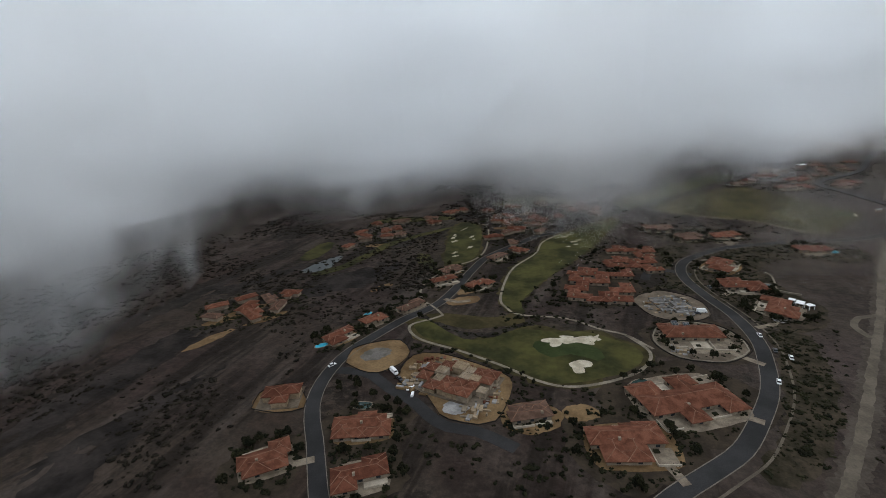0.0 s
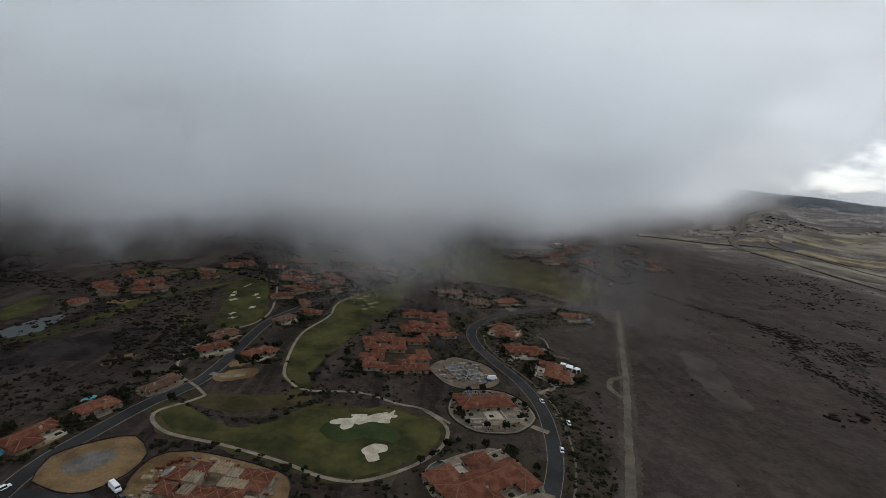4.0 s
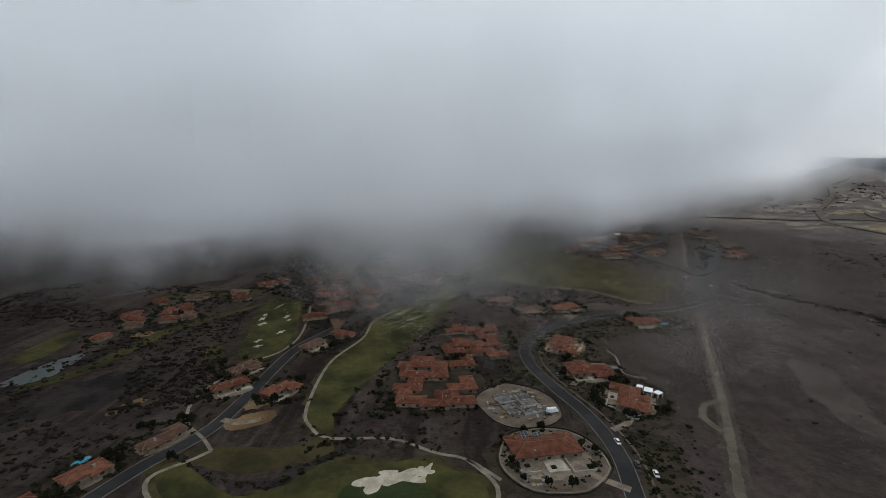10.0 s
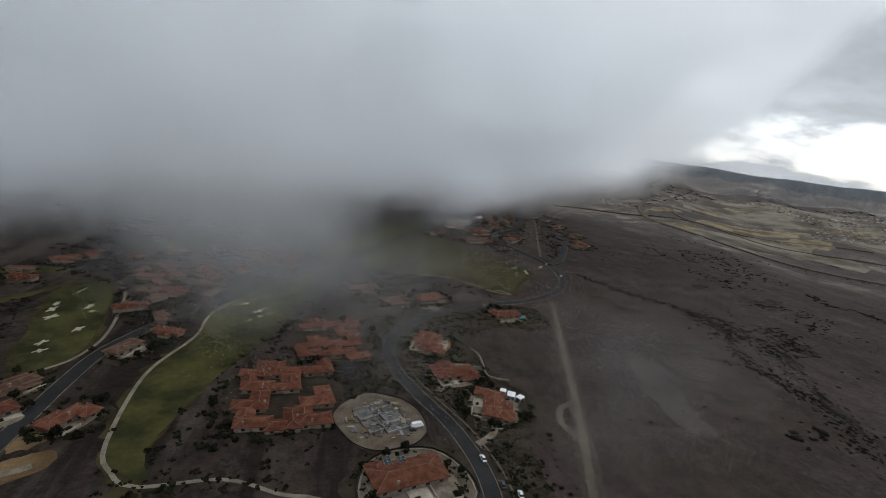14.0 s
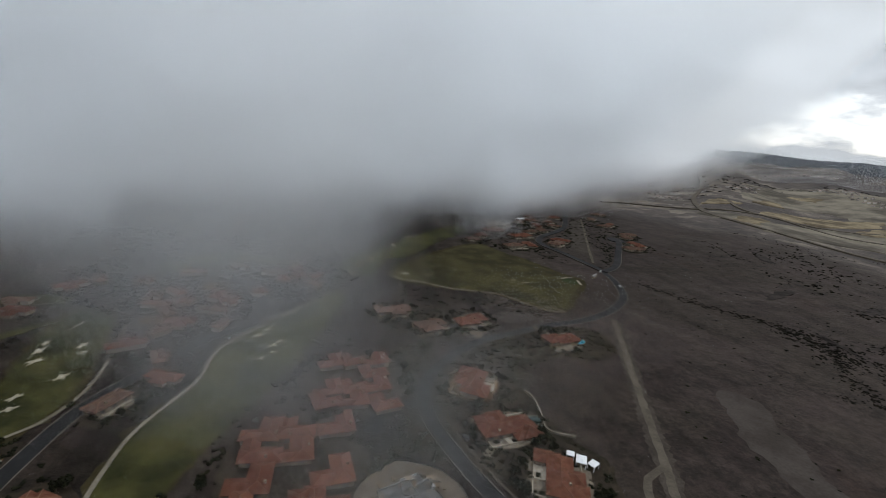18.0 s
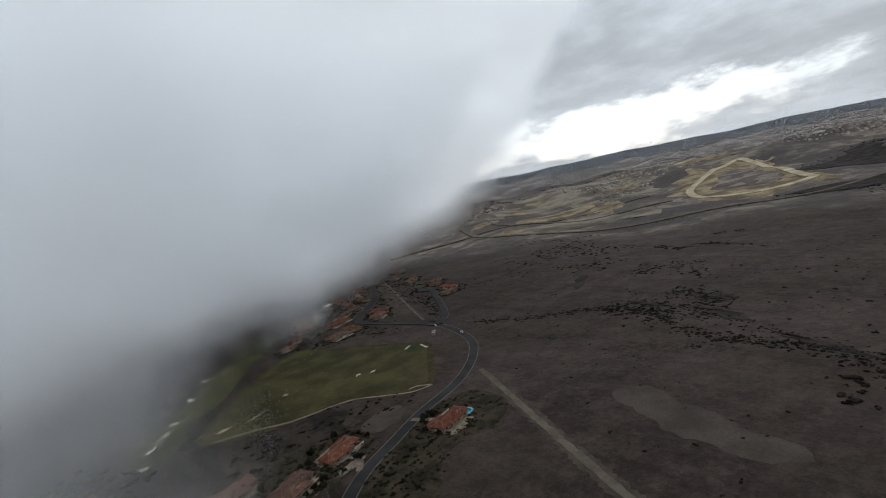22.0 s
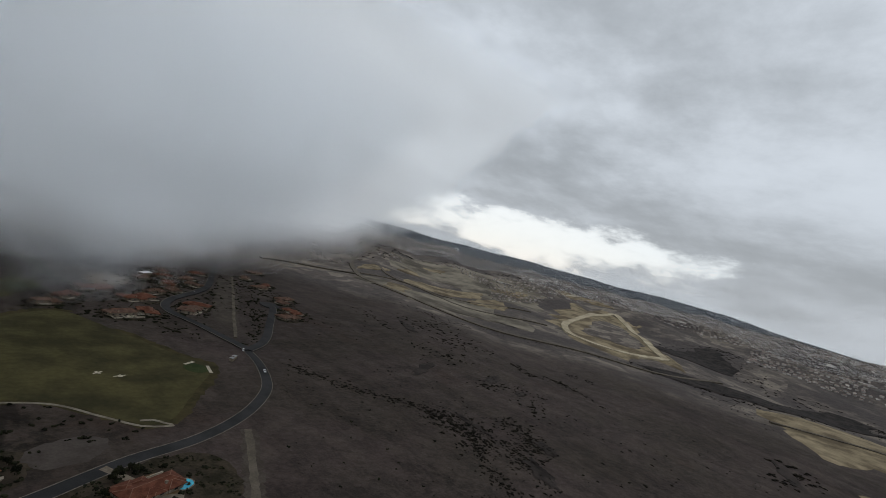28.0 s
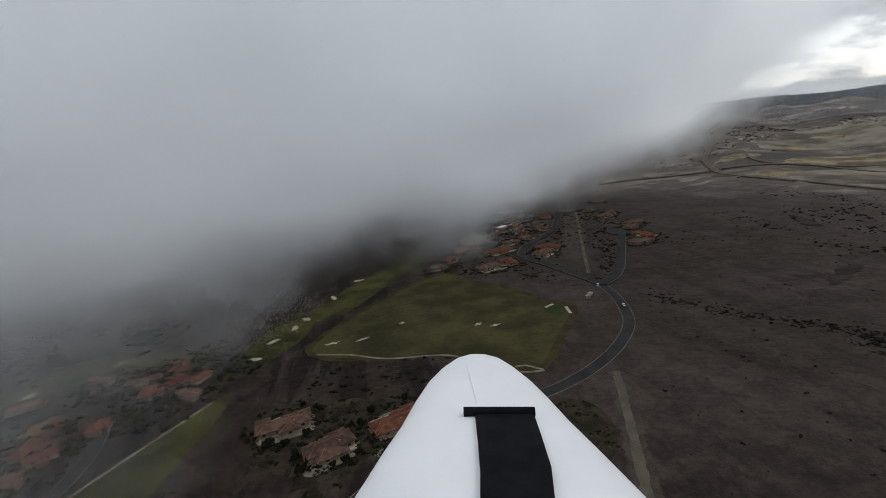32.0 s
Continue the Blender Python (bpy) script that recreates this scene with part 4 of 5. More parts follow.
rubble("tile_heap", -84, 121, 5, 5, 18, 13, (TILE_A, TILE_B, SITE_SOIL), "heaps of red roof tiles on bare ground", (0.2, 0.9), (0.6, 2.2))
tagged(patch("concrete_apron", ellipse(-60, 99, 6, 5, 10, seed=52), CONCRETE, 0.16, wobble=0.4, step=3), "round pale concrete apron on the building site", "pad")
rubble("material_stack", 44, 171, 6, 4, 16, 9, (CONCRETE, STUCCO, TIMBER, CONCRETE), "pale slabs and blocks lying by a villa")
rubble("material_stack", -83, 112, 9, 9, 34, 1, (STUCCO, TIMBER, CONCRETE, DIRT, WHITE), "stacked pale boards and blocks on the site")
rubble("material_stack", -52, 98, 7, 5, 14, 2, (STUCCO, TIMBER, CONCRETE), "scattered boards and blocks on bare ground")
rubble("material_stack", -86, 128, 6, 6, 16, 5, (TIMBER, TILE_A, CONCRETE), "pallets of roof tiles and timber")
framed_house(-143, 87, 20, [(-3, 1, 9, 8, 3.4, True), (5, 2, 8, 7, 3.6, True), (1, -5, 7, 5, 3.2, True)], TILE_B, 4, "half-built house with dark red roof on a tan plot")
for i, (x, y, w, d, r) in enumerate(((42, 234, 13, 8, 20), (52, 232, 10, 12, 20), (43, 224, 9, 10, 20), (53, 222, 12, 6, 20), (48, 239, 8, 5, 20))):
    ob = new("foundation_slab")
    ob.matrix_world = pose(x, y, 0.1, 0, 0, r)
    tagged(ob, "damp grey concrete foundation with low form walls", "foundation", group="foundations")
    part("slab", boxed(-w / 2, -d / 2, -0.2, w / 2, d / 2, 0.35 + 0.02 * i), SLAB_GREY, ob)
    for sx in (-1, 1):
        part("form_wall", boxed(sx * w / 2 - 0.2, -d / 2, 0, sx * w / 2 + 0.2, d / 2, 1.0), GREYPAD, ob)
        part("form_wall", boxed(-w / 2 + 0.2, sx * d / 2 - 0.2, 0, w / 2 - 0.2, sx * d / 2 + 0.2, 0.9), CONCRETE, ob)
rubble("material_stack", 47, 228, 16, 17, 80, 7, (CONCRETE, GREYPAD, SITE_SOIL, SLAB_GREY, TIMBER, DIRT, STUCCO), "concrete forms and blocks strewn over the foundation", (0.3, 1.1), (0.8, 3.6))

house(-27, 100, 25, 18, 13, TILE_C, 91)
tagged(patch("building_plot", ellipse(-27, 100, 14, 11, 20, 14, 0.08, 93), DIRT, 0.05, wobble=0.5), "tan graded plot round a new house", "plot")
tagged(patch("building_plot", ellipse(-6, 108, 8, 6, 20, 14, 0.08, 94), DIRT, 0.05, wobble=0.5), "small bare tan plot by the villas", "plot")

# villages further off
VILLAGE = [(-240, 150), (-248, 166), (-228, 170), (-221, 184), (-210, 196), (-236, 182), (-206, 176), (-216, 160), (-196, 342), (-186, 352), (-206, 360), (-222, 340), (-214, 330), (-230, 352), (-196, 372),
           (-58, 405), (-50, 420), (-60, 430), (-84, 402), (-96, 412), (-80, 420), (-102, 428), (-90, 436), (-72, 384), (-80, 372), (-20, 470), (-8, 480), (-30, 486), (6, 478), (-12, 498), (-60, 500), (-90, 480), (-118, 460), (-70, 340), (-62, 320), (-90, 354), (-48, 380), (-145, 461), (-167, 401), (-203, 399), (-220, 307), (-226, 387), (-175, 417), (-158, 446), (-36, 440), (4, 458)]
for i, (x, y) in enumerate(VILLAGE):
    house(x, y, (i * 47) % 180, 13 + i % 4 * 2, 11 + i % 3 * 2, (TILE_C, TILE_A, TILE_B)[i % 3], 500 + i, 0, "small villa in the scrub, seen from far", "house")
NORTH = [(304, 634, 55, 26, 20, TILE_C), (318, 652, 140, 24, 18, TILE_B), (238, 613, 15, 26, 20, TILE_C), (260, 622, 80, 20, 18, TILE_A), (268, 669, 20, 32, 22, TILE_A), (239, 697, 10, 30, 20, TILE_A), (209, 664, 50, 20, 16, TILE_B), (190, 640, 20, 16, 14, TILE_C),
         (292, 695, 30, 20, 15, TILE_C), (316, 710, 100, 20, 15, TILE_C), (322, 738, 60, 22, 16, TILE_B), (300, 758, 15, 18, 14, TILE_C), (356, 772, 40, 22, 16, TILE_C), (338, 806, 70, 22, 16, TILE_C), (388, 815, 10, 20, 15, TILE_B), (352, 742, 120, 18, 14, TILE_C), (330, 775, 20, 18, 14, TILE_A),
         (411, 622, 20, 26, 20, TILE_C), (434, 646, 95, 26, 18, TILE_A), (464, 712, 25, 26, 16, TILE_C), (446, 690, 100, 18, 14, TILE_C), (465, 778, 20, 24, 16, TILE_C), (488, 800, 60, 20, 14, TILE_B), (472, 836, 50, 22, 16, TILE_C), (528, 906, 20, 24, 18, TILE_C)]
for i, (x, y, r, w, d, tile) in enumerate(NORTH):
    slab("house_plot", x, y, r, w * 1.35, d * 1.6, SOIL, 0.05 + 0.004 * i, "dark planted soil round a villa", "plot", 60 + i)
    house(x, y, r, w, d, tile, 700 + i, 1)
tagged(patch("bare_plot", ellipse(262, 742, 32, 20, 60, seed=31), PAVING, 0.04, wobble=1.0), "bare tan plot between the far villas", "plot")
tagged(patch("bare_plot", ellipse(369, 930, 26, 34, 20, seed=32), CONCRETE, 0.4, wobble=1.0, rings=3), "pale bare plot beyond the far villas", "plot")
white_hall = new("white_hall")
white_hall.matrix_world = pose(309, 775, relief(309, 775), 0, 0, 35)
tagged(white_hall, "long low building with a bright white roof", "building")
part("wall", boxed(-7.5, -3, -0.3, 7.5, 3, 4), STUCCO, white_hall)
part("roof", hip_roof(-7.5, -3, 7.5, 3, 4.0, 0.3)[0], WHITE, white_hall)
tagged(patch("bare_plot", ellipse(152, 398, 17, 11, 20, seed=33), PALE, 0.03, wobble=1.0), "bare level plot beside the road", "plot")
tagged(patch("bare_plot", ellipse(112, 370, 10, 3, 12, seed=34), PAVING, 0.07, wobble=0.4), "pale paved forecourt beside the road", "plot")
tagged(patch("bare_plot", ellipse(84, 370, 12, 4, 20, seed=35), PAVING, 0.08, wobble=0.4), "pale curved driveway before a villa", "plot")
tagged(patch("bare_plot", ellipse(170, 346, 11, 4, 10, seed=36), PAVING, 0.08, wobble=0.4), "pale curved driveway before a villa", "plot")
tagged(patch("bare_plot", ellipse(88, 300, 5, 7, 20, seed=37), PAVING, 0.16, wobble=0.3), "pale paved forecourt beside a villa", "plot")
tagged(patch("bare_plot", ellipse(104, 220, 5, 4, 60, seed=38), CONCRETE, 0.16, wobble=0.3), "pale concrete forecourt beside a villa", "plot")
for i, (x, y, w, d, r) in enumerate(((121, 241, 5, 4, 60), (125, 238, 4, 3, 30), (118, 245, 3, 3, 60))):
    ob = new("patio_canopy")
    ob.matrix_world = pose(x, y, 0, 0, 0, r)
    tagged(ob, "bright white canopy on a villa terrace", "canopy", group="terrace canopies")
    part("canopy", hip_roof(-w / 2, -d / 2, w / 2, d / 2, 2.6, 0.25, 0.2)[0], WHITE, ob)
    for sx in (-1, 1):
        for sy in (-1, 1):
            part("post", boxed(sx * w / 2 - 0.1, sy * d / 2 - 0.1, -0.1, sx * w / 2 + 0.1, sy * d / 2 + 0.1, 2.65), WHITE, ob)
tagged(strip("garden_wall", [(119, 297), (121, 290), (119, 276), (117, 264), (128, 258)], 0.9, CARTPATH, lift=1.1, thick=1.4, step=2.0), "pale curved garden wall on the open slope", "wall")
tagged(strip("garden_wall", ellipse(93, 306, 18, 15, 20, 16, 0.03, 2)[:6], 0.7, CARTPATH, lift=1.1, thick=1.4, step=2.0), "pale curved garden wall round a villa", "wall")
tagged(strip("pavement", [(p[0] + 8.5, p[1] - 3) for p in ROAD_E[1:12]], 1.0, TRACK, lift=0.08, step=5.0), "narrow tan footpath beside the road", "pavement", kind="structure")
tagged(patch("turning_place", ellipse(117, 117, 7, 6, 10, seed=41), PALE, 0.05, wobble=0.5), "round pale turning place in the scrub", "ground", kind="structure")
tagged(strip("dirt_track", [(120, 114), (126, 104), (131, 92), (130, 78)], 4.0, TRACK, wobble=0.4, lift=0.06), "short pale dirt drive in the scrub", "track", kind="structure")
tagged(strip("garden_wall", [(119, 109), (123, 103), (126, 95), (125, 84)], 0.6, CONCRETE, lift=0.6, thick=0.9, step=2.0), "low pale wall along the dirt drive", "wall")
for pts in ([(-98, 211), (-88, 208), (-80, 212)], [(-118, 46), (-112, 52), (-106, 56)], [(88, 206), (98, 212), (104, 222)], [(80, 165), (70, 172), (64, 178)], [(66, 118), (56, 122), (50, 124)], [(30, 76), (24, 86), (20, 90)], [(112, 362), (118, 372), (116, 380)], [(160, 380), (164, 372), (168, 364)], [(82, 250), (92, 262), (98, 270)]):
    tagged(strip("driveway", pts, 3.6, PAVING, lift=0.12, step=3.0), "pale paved driveway from the road to a villa", "driveway", kind="structure")

for i, (x, y, r) in enumerate(((44, 196, 10), (50, 195, 10))):
    ob = new("solar_panel")
    ob.matrix_world = pose(x, y, 3.6, 12, 0, r)
    tagged(ob, "dark blue solar panel on a terracotta roof", "solar panel", group="roof panels")
    part("frame", boxed(-1.6, -2.2, -0.9, 1.6, 2.2, 0.06), CONCRETE, ob)
    for a in (-1, 1):
        for c in (-1, 0, 1):
            part("cell", boxed(a * 0.78 - 0.72, c * 1.4 - 0.64, 0.05, a * 0.78 + 0.72, c * 1.4 + 0.64, 0.09), GLASS, ob)

# tee shelter beside the range, parked vehicles
for i, (x, y) in enumerate(((278, 497), (282, 501))):
    ob = new("tee_shelter")
    ob.matrix_world = pose(x, y, 0, 0, 0, 30)
    tagged(ob, "small pale shelter beside the driving range", "shelter", group="tee shelters")
    part("wall", boxed(-1.6, -1.2, -0.1, 1.6, 1.2, 2.4), STUCCO, ob)
    part("roof", hip_roof(-1.6, -1.2, 1.6, 1.2, 2.4, 0.4, 0.4)[0], CONCRETE, ob)


def vehicle(kind, length, width, height, paint, label):
    ob = new(kind)
    tagged(ob, label, "vehicle", group="parked vehicles")
    bm = boxed(-length / 2, -width / 2, 0.35, length / 2, width / 2, height * 0.55)
    bmesh.ops.bevel(bm, geom=bm.edges[:], offset=0.12, segments=2, affect="EDGES")
    part("body", bm, paint, ob)
    x0, x1 = (-length * 0.32, length * 0.22) if kind == "car" else (-length / 2 + 0.1, length * 0.36)
    bm = boxed(x0, -width / 2 + 0.1, height * 0.5, x1, width / 2 - 0.1, height)
    for v in bm.verts:
        if v.co.z > height * 0.9:
            v.co.x *= 0.82 if kind == "car" else 0.97
            v.co.y *= 0.88
    part("cabin", bm, paint if kind != "car" else GLASS, ob)
    if kind == "car":
        part("cabin_roof", boxed(x0 * 0.72, -width * 0.36, height - 0.02, x1 * 0.72, width * 0.36, height + 0.04), paint, ob)
    else:
        part("windscreen", boxed(x1 - 0.1, -width * 0.38, height * 0.62, x1 + 0.03, width * 0.38, height * 0.9), GLASS, ob)
    for sx in (-1, 1):
        for sy in (-1, 1):
            bm = bmesh.new()
            bmesh.ops.create_cone(bm, cap_ends=True, segments=12, radius1=0.36, radius2=0.36, depth=0.25)
            wh = part("wheel", bm, RUBBER, ob)
            wh.matrix_local = pose(sx * length * 0.32, sy * (width / 2 - 0.1), 0.36, 90, 0, 0)
    return ob


car = vehicle("car", 4.5, 1.8, 1.5, VAN, "white car parked beside the road")
car.matrix_world = pose(-133, 118, 0.05, 0, 0, 60)
dark_car = vehicle("car", 4.5, 1.8, 1.5, DARKPAINT, "dark car parked beside a villa")
dark_car.matrix_world = pose(-112, 198, 0.1, 0, 0, 60)
van = vehicle("van", 6.0, 2.1, 2.5, VAN, "white box van parked beside the building site")
van.matrix_world = pose(-98, 119, 0.1, 0, 0, -40)
for x, y, r in ((86.6, 196, 92), (81, 150, 74), (300, 520, 60), (292, 472, 70), (94, 174, 80)):
    copy_thing(car, pose(x, y, 0.08, 0, 0, r))
for x, y, r in ((89, 180, 80), (76, 262, 100), (-93, 114, -40), (60, 218, 20), (110, 226, 40), (119, 379, 10)):
    copy_thing(dark_car, pose(x, y, 0.1, 0, 0, r))
for x, y, r in ((63, 221, 10),):
    copy_thing(van, pose(x, y, 0.1, 0, 0, r))

# far golf holes and pond
tagged(patch("pond", [(-232, 240), (-214, 246), (-212, 262), (-216, 284), (-226, 272), (-230, 256)], LAKE, 0.05, wobble=0.8), "grey pond lying between far fairways", "pond", kind="structure")
for pts in ([(-252, 272), (-256, 312), (-244, 320), (-236, 290), (-240, 268)], [(-220, 240), (-205, 262), (-196, 300), (-188, 330), (-150, 384), (-140, 388), (-176, 332), (-186, 300), (-196, 258), (-212, 236)],
            [(-150, 296), (-138, 300), (-128, 280), (-122, 270), (-132, 266)], [(-30, 530), (-80, 545), (-120, 500), (-100, 492), (-60, 516), (-20, 508), (20, 520)], [(-240, 392), (-200, 404), (-150, 420), (-160, 432), (-220, 420)],
            [(60, 560), (110, 640), (180, 720), (200, 700), (140, 620), (90, 550)], [(20, 470), (60, 510), (70, 560), (50, 570), (24, 510)]):
    tagged(patch("fairway", pts, FAIRWAY, 0.07 + 0.008 * len(pts) + 0.0001 * abs(pts[0][0]), wobble=0.8, seed=3), "far strip of mown green fairway", "turf", kind="structure")
for i, (x, y) in enumerate(((42, 520), (56, 540), (85, 600), (64, 556), (34, 494), (110, 645), (-60, 528), (-100, 500))):
    tagged(patch("sand_bunker", ellipse(x, y, 5, 2.4, 40 + i * 30, 9, 0.25, i), SAND, 0.14, step=2.0, wobble=0.2, seed=i), "pale sand bunker set in far turf", "bunker", group="bunkers")

# ================= the far side of the valley =================
def far_patch(name, pts, mat, text, lift=2.2):
    rr = random.Random(len(pts) + int(abs(pts[0][0])))
    cx, cy = sum(p[0] for p in pts) / len(pts), sum(p[1] for p in pts) / len(pts)
    line = smooth_line(pts, 60.0, True)
    pts = [(cx + (x - cx) * k, cy + (y - cy) * k) for x, y in line for k in (rr.uniform(0.78, 1.1),)]
    tagged(patch(name, pts, mat, lift, step=25.0, wobble=11.0, rings=7, seed=len(text)), text, "ground", kind="structure")


GRADED = material("pale_graded_earth", (0.26, 0.215, 0.14), (0.40, 0.34, 0.235), 0.03, 0.95, fine=0.15)
THICKET = material("dark_thicket_floor", (0.012, 0.010, 0.009), (0.032, 0.026, 0.023), 0.05, 0.95, fine=0.5, detail=8.0, bump=0.8, bump_scale=0.4)
OLIVE = material("olive_dry_grass", (0.066, 0.056, 0.043), (0.200, 0.172, 0.130), 0.009, 0.95, fine=0.03, detail=9.0)
far_patch("dry_field", [(880, 1060), (872, 937), (982, 905), (1123, 887), (1162, 780), (1100, 690), (1134, 628), (1047, 583), (978, 702), (864, 770), (800, 858), (820, 980)], OLIVE, "olive belt of dry grass along a far road", 1.6)
far_patch("dry_field", [(1160, 1257), (1270, 1236), (1381, 1145), (1240, 900), (1288, 830), (1500, 900), (1690, 986), (1623, 1087), (1547, 1273), (1300, 1330)], OLIVE, "olive grassland among far houses", 1.4)
far_patch("dry_field", [(1397, 1450), (1760, 1500), (1909, 1197), (1813, 900), (1600, 800), (1397, 760), (1250, 860), (1300, 1050), (1250, 1250)], OLIVE, "olive grass slopes below the far ridge", 1.3)
far_patch("tan_earthworks", [(1165, 633), (1500, 800), (1953, 830), (2044, 658), (1780, 557), (1400, 400), (1221, 326), (1130, 420), (1050, 540)], YELLOW, "tan cut earth on a far hillside")
far_patch("scrub_knoll", [(1287, 400), (1419, 470), (1700, 590), (1800, 660), (1640, 670), (1380, 630), (1230, 560), (1225, 470)], GROUND, "dark scrub inside a loop of far road", 3.2)
tagged(strip("far_road", [(1287, 378), (1419, 451), (1754, 582), (1877, 647), (1960, 720), (1800, 735), (1619, 699), (1359, 661), (1199, 588), (1180, 520), (1215, 440), (1287, 378)], 20, GRADED, lift=4.0, thick=4, step=20, wobble=1.5), "pale dirt road looping round a far knoll", "road", kind="structure")
for pts in ([(959, 994), (1160, 1060), (1300, 1000), (1406, 944), (1260, 900), (1120, 900)], [(1482, 1004), (1600, 1020), (1690, 960), (1580, 923)], [(1182, 1195), (1323, 1243), (1290, 1160)], [(1447, 1318), (1535, 1264), (1469, 1213)], [(1136, 879), (1240, 880), (1324, 867), (1200, 761), (1120, 800)],
            [(2037, 729), (2217, 894), (2382, 1149), (2300, 1160), (2100, 900)], [(837, 894), (929, 952), (960, 920), (880, 860)], [(964, 1121), (1100, 1221), (1110, 1121)]):
    far_patch("tan_earthworks", pts, YELLOW, "tan graded pad on the far slope")
for pts in ([(1065, 225), (1110, 150), (1177, 68), (1166, -11), (999, -61), (848, 49), (801, 124), (935, 174)], [(715, 86), (801, 22), (754, -13), (662, 25), (656, 65)], [(838, -29), (888, -101), (817, -144), (715, -87), (734, -30)]):
    far_patch("dry_field", pts, YELLOW, "ochre field of dry grass across the valley", 1.2)
for pts in ([(1100, 420), (1170, 380), (1165, 260), (1230, 150), (1420, 60), (1390, -60), (1300, 10), (1110, 140), (1070, 280)], [(1330, 470), (1500, 440), (1860, 360), (1700, 280), (1480, 230), (1420, 330)]):
    far_patch("brush_hollow", pts, THICKET, "dark brush filling a hollow across the valley", 1.8)
for pts, w in (([(962, 164), (1001, 41), (1011, -60), (1042, -157), (1140, -262)], 7), ([(1042, -157), (879, -120), (782, -63), (722, -5)], 6), ([(1677, 1883), (1400, 1640), (1230, 1430), (1040, 1240), (920, 1090), (850, 960), (850, 800), (920, 610), (1020, 450), (1120, 330), (1240, 260)], 12), ([(650, 1095), (706, 1100), (792, 1080), (880, 1030)], 9), ([(900, 1040), (1020, 960), (1040, 800), (1180, 640)], 10), ([(1100, 1180), (1000, 1000), (1120, 860), (1320, 760)], 9)):
    tagged(strip("far_road", pts, w, TRACK, lift=2.6, thick=3, step=25, wobble=0.6), "pale far road crossing the valley", "road", kind="structure")

# ================= plants =================
CHAPARRAL = material("chaparral_leaf", (0.0080, 0.0070, 0.0052), (0.0185, 0.0150, 0.0108), 0.15, 0.95, fine=1.5, per_island=0.35)
for i, (x, y, rx, ry, r) in enumerate(((-240, 82, 62, 13, 88), (-176, 236, 44, 17, 55), (-290, 150, 80, 9, 80), (-205, 60, 40, 6, 75), (-180, 330, 40, 12, 60), (-300, 40, 70, 10, 95), (-255, 220, 46, 7, 62), (-190, 10, 50, 12, 100), (-130, 440, 46, 14, 20), (-90, 560, 60, 16, 10))):
    tagged(patch("thicket", ellipse(x, y, rx, ry, r, 22, 0.3, 600 + i), THICKET, 0.05 + 0.003 * i, wobble=2.4, step=4.0, seed=i), "dark thicket filling a shallow gully", "thicket", kind="stuff")
GULLY = material("gully_floor", (0.020, 0.016, 0.014), (0.038, 0.030, 0.026), 0.06, 0.95, fine=0.5, detail=8.0, bump=0.6, bump_scale=0.4)
for i, (x, y, rx, ry, r) in enumerate(((428, 292, 18, 8, 60), (384, 276, 26, 9, 50), (340, 214, 36, 5, 62), (534, 372, 14, 8, 20), (400, 345, 22, 5, 80), (540, 410, 30, 8, 20), (590, 590, 40, 9, 60), (665, 140, 40, 10, 20), (610, 25, 34, 8, 30), (470, 455, 40, 8, 20))):
    tagged(patch("thicket", ellipse(x, y, rx, ry, r, 22, 0.3, 640 + i), GULLY, 0.5, wobble=2.0, step=4.0, seed=i, rings=3), "dark brush floor along a dry gully", "thicket", kind="stuff")
def blob_template(rnd, n=3):
    """A ragged low bush: a few lumpy clumps, each its own island."""
    verts, faces = [], []
    for c in range(n):
        bm = bmesh.new()
        size = rnd.uniform(0.24, 0.44)
        bmesh.ops.create_icosphere(bm, subdivisions=1, radius=size)
        ox, oy = rnd.gauss(0, 0.34), rnd.gauss(0, 0.34)
        base = len(verts)
        for v in bm.verts:
            k = rnd.uniform(0.62, 1.25)
            verts.append((v.co.x * k + ox, v.co.y * k + oy, max(v.co.z * k * 0.8 + 0.55 * size, -0.08)))
        faces += [tuple(base + v.index for v in f.verts) for f in bm.faces]
        bm.free()
    return np.array(verts), faces


def inside(x, y, poly):
    r, j = False, len(poly) - 1
    for i in range(len(poly)):
        xi, yi, xj, yj = *poly[i], *poly[j]
        if (yi > y) != (yj > y) and x < (xj - xi) * (y - yi) / (yj - yi) + xi:
            r = not r
        j = i
    return r


KEEP_OFF = [smooth_line(p, 8.0) for p in (ROAD_E, ROAD_W, SIDE_ST, ROAD_FW, ROAD_FN, TRACK_PTS, CLOSE)]
TURF = [smooth_line(p, 10.0, True) for p in (FAIR_0, FAIR_1, FAIR_2, RANGE, MOUND, SITE, OVAL, PLOT7)]
ROUND = [(h[0], h[1], max(h[3], h[4]) * 0.5) for h in HOUSES + NORTH] + [(x, y, 8) for x, y in VILLAGE] + [(4, 252, 25), (29, 312, 24)]


def free(x, y, margin=1.5):
    for line in KEEP_OFF:
        for px, py in line:
            if abs(px - x) < 6 + margin and abs(py - y) < 6 + margin and math.hypot(px - x, py - y) < 5.5 + margin:
                return False
    for poly in TURF:
        if inside(x, y, poly):
            return False
    return all(math.hypot(hx - x, hy - y) > r + margin for hx, hy, r in ROUND)


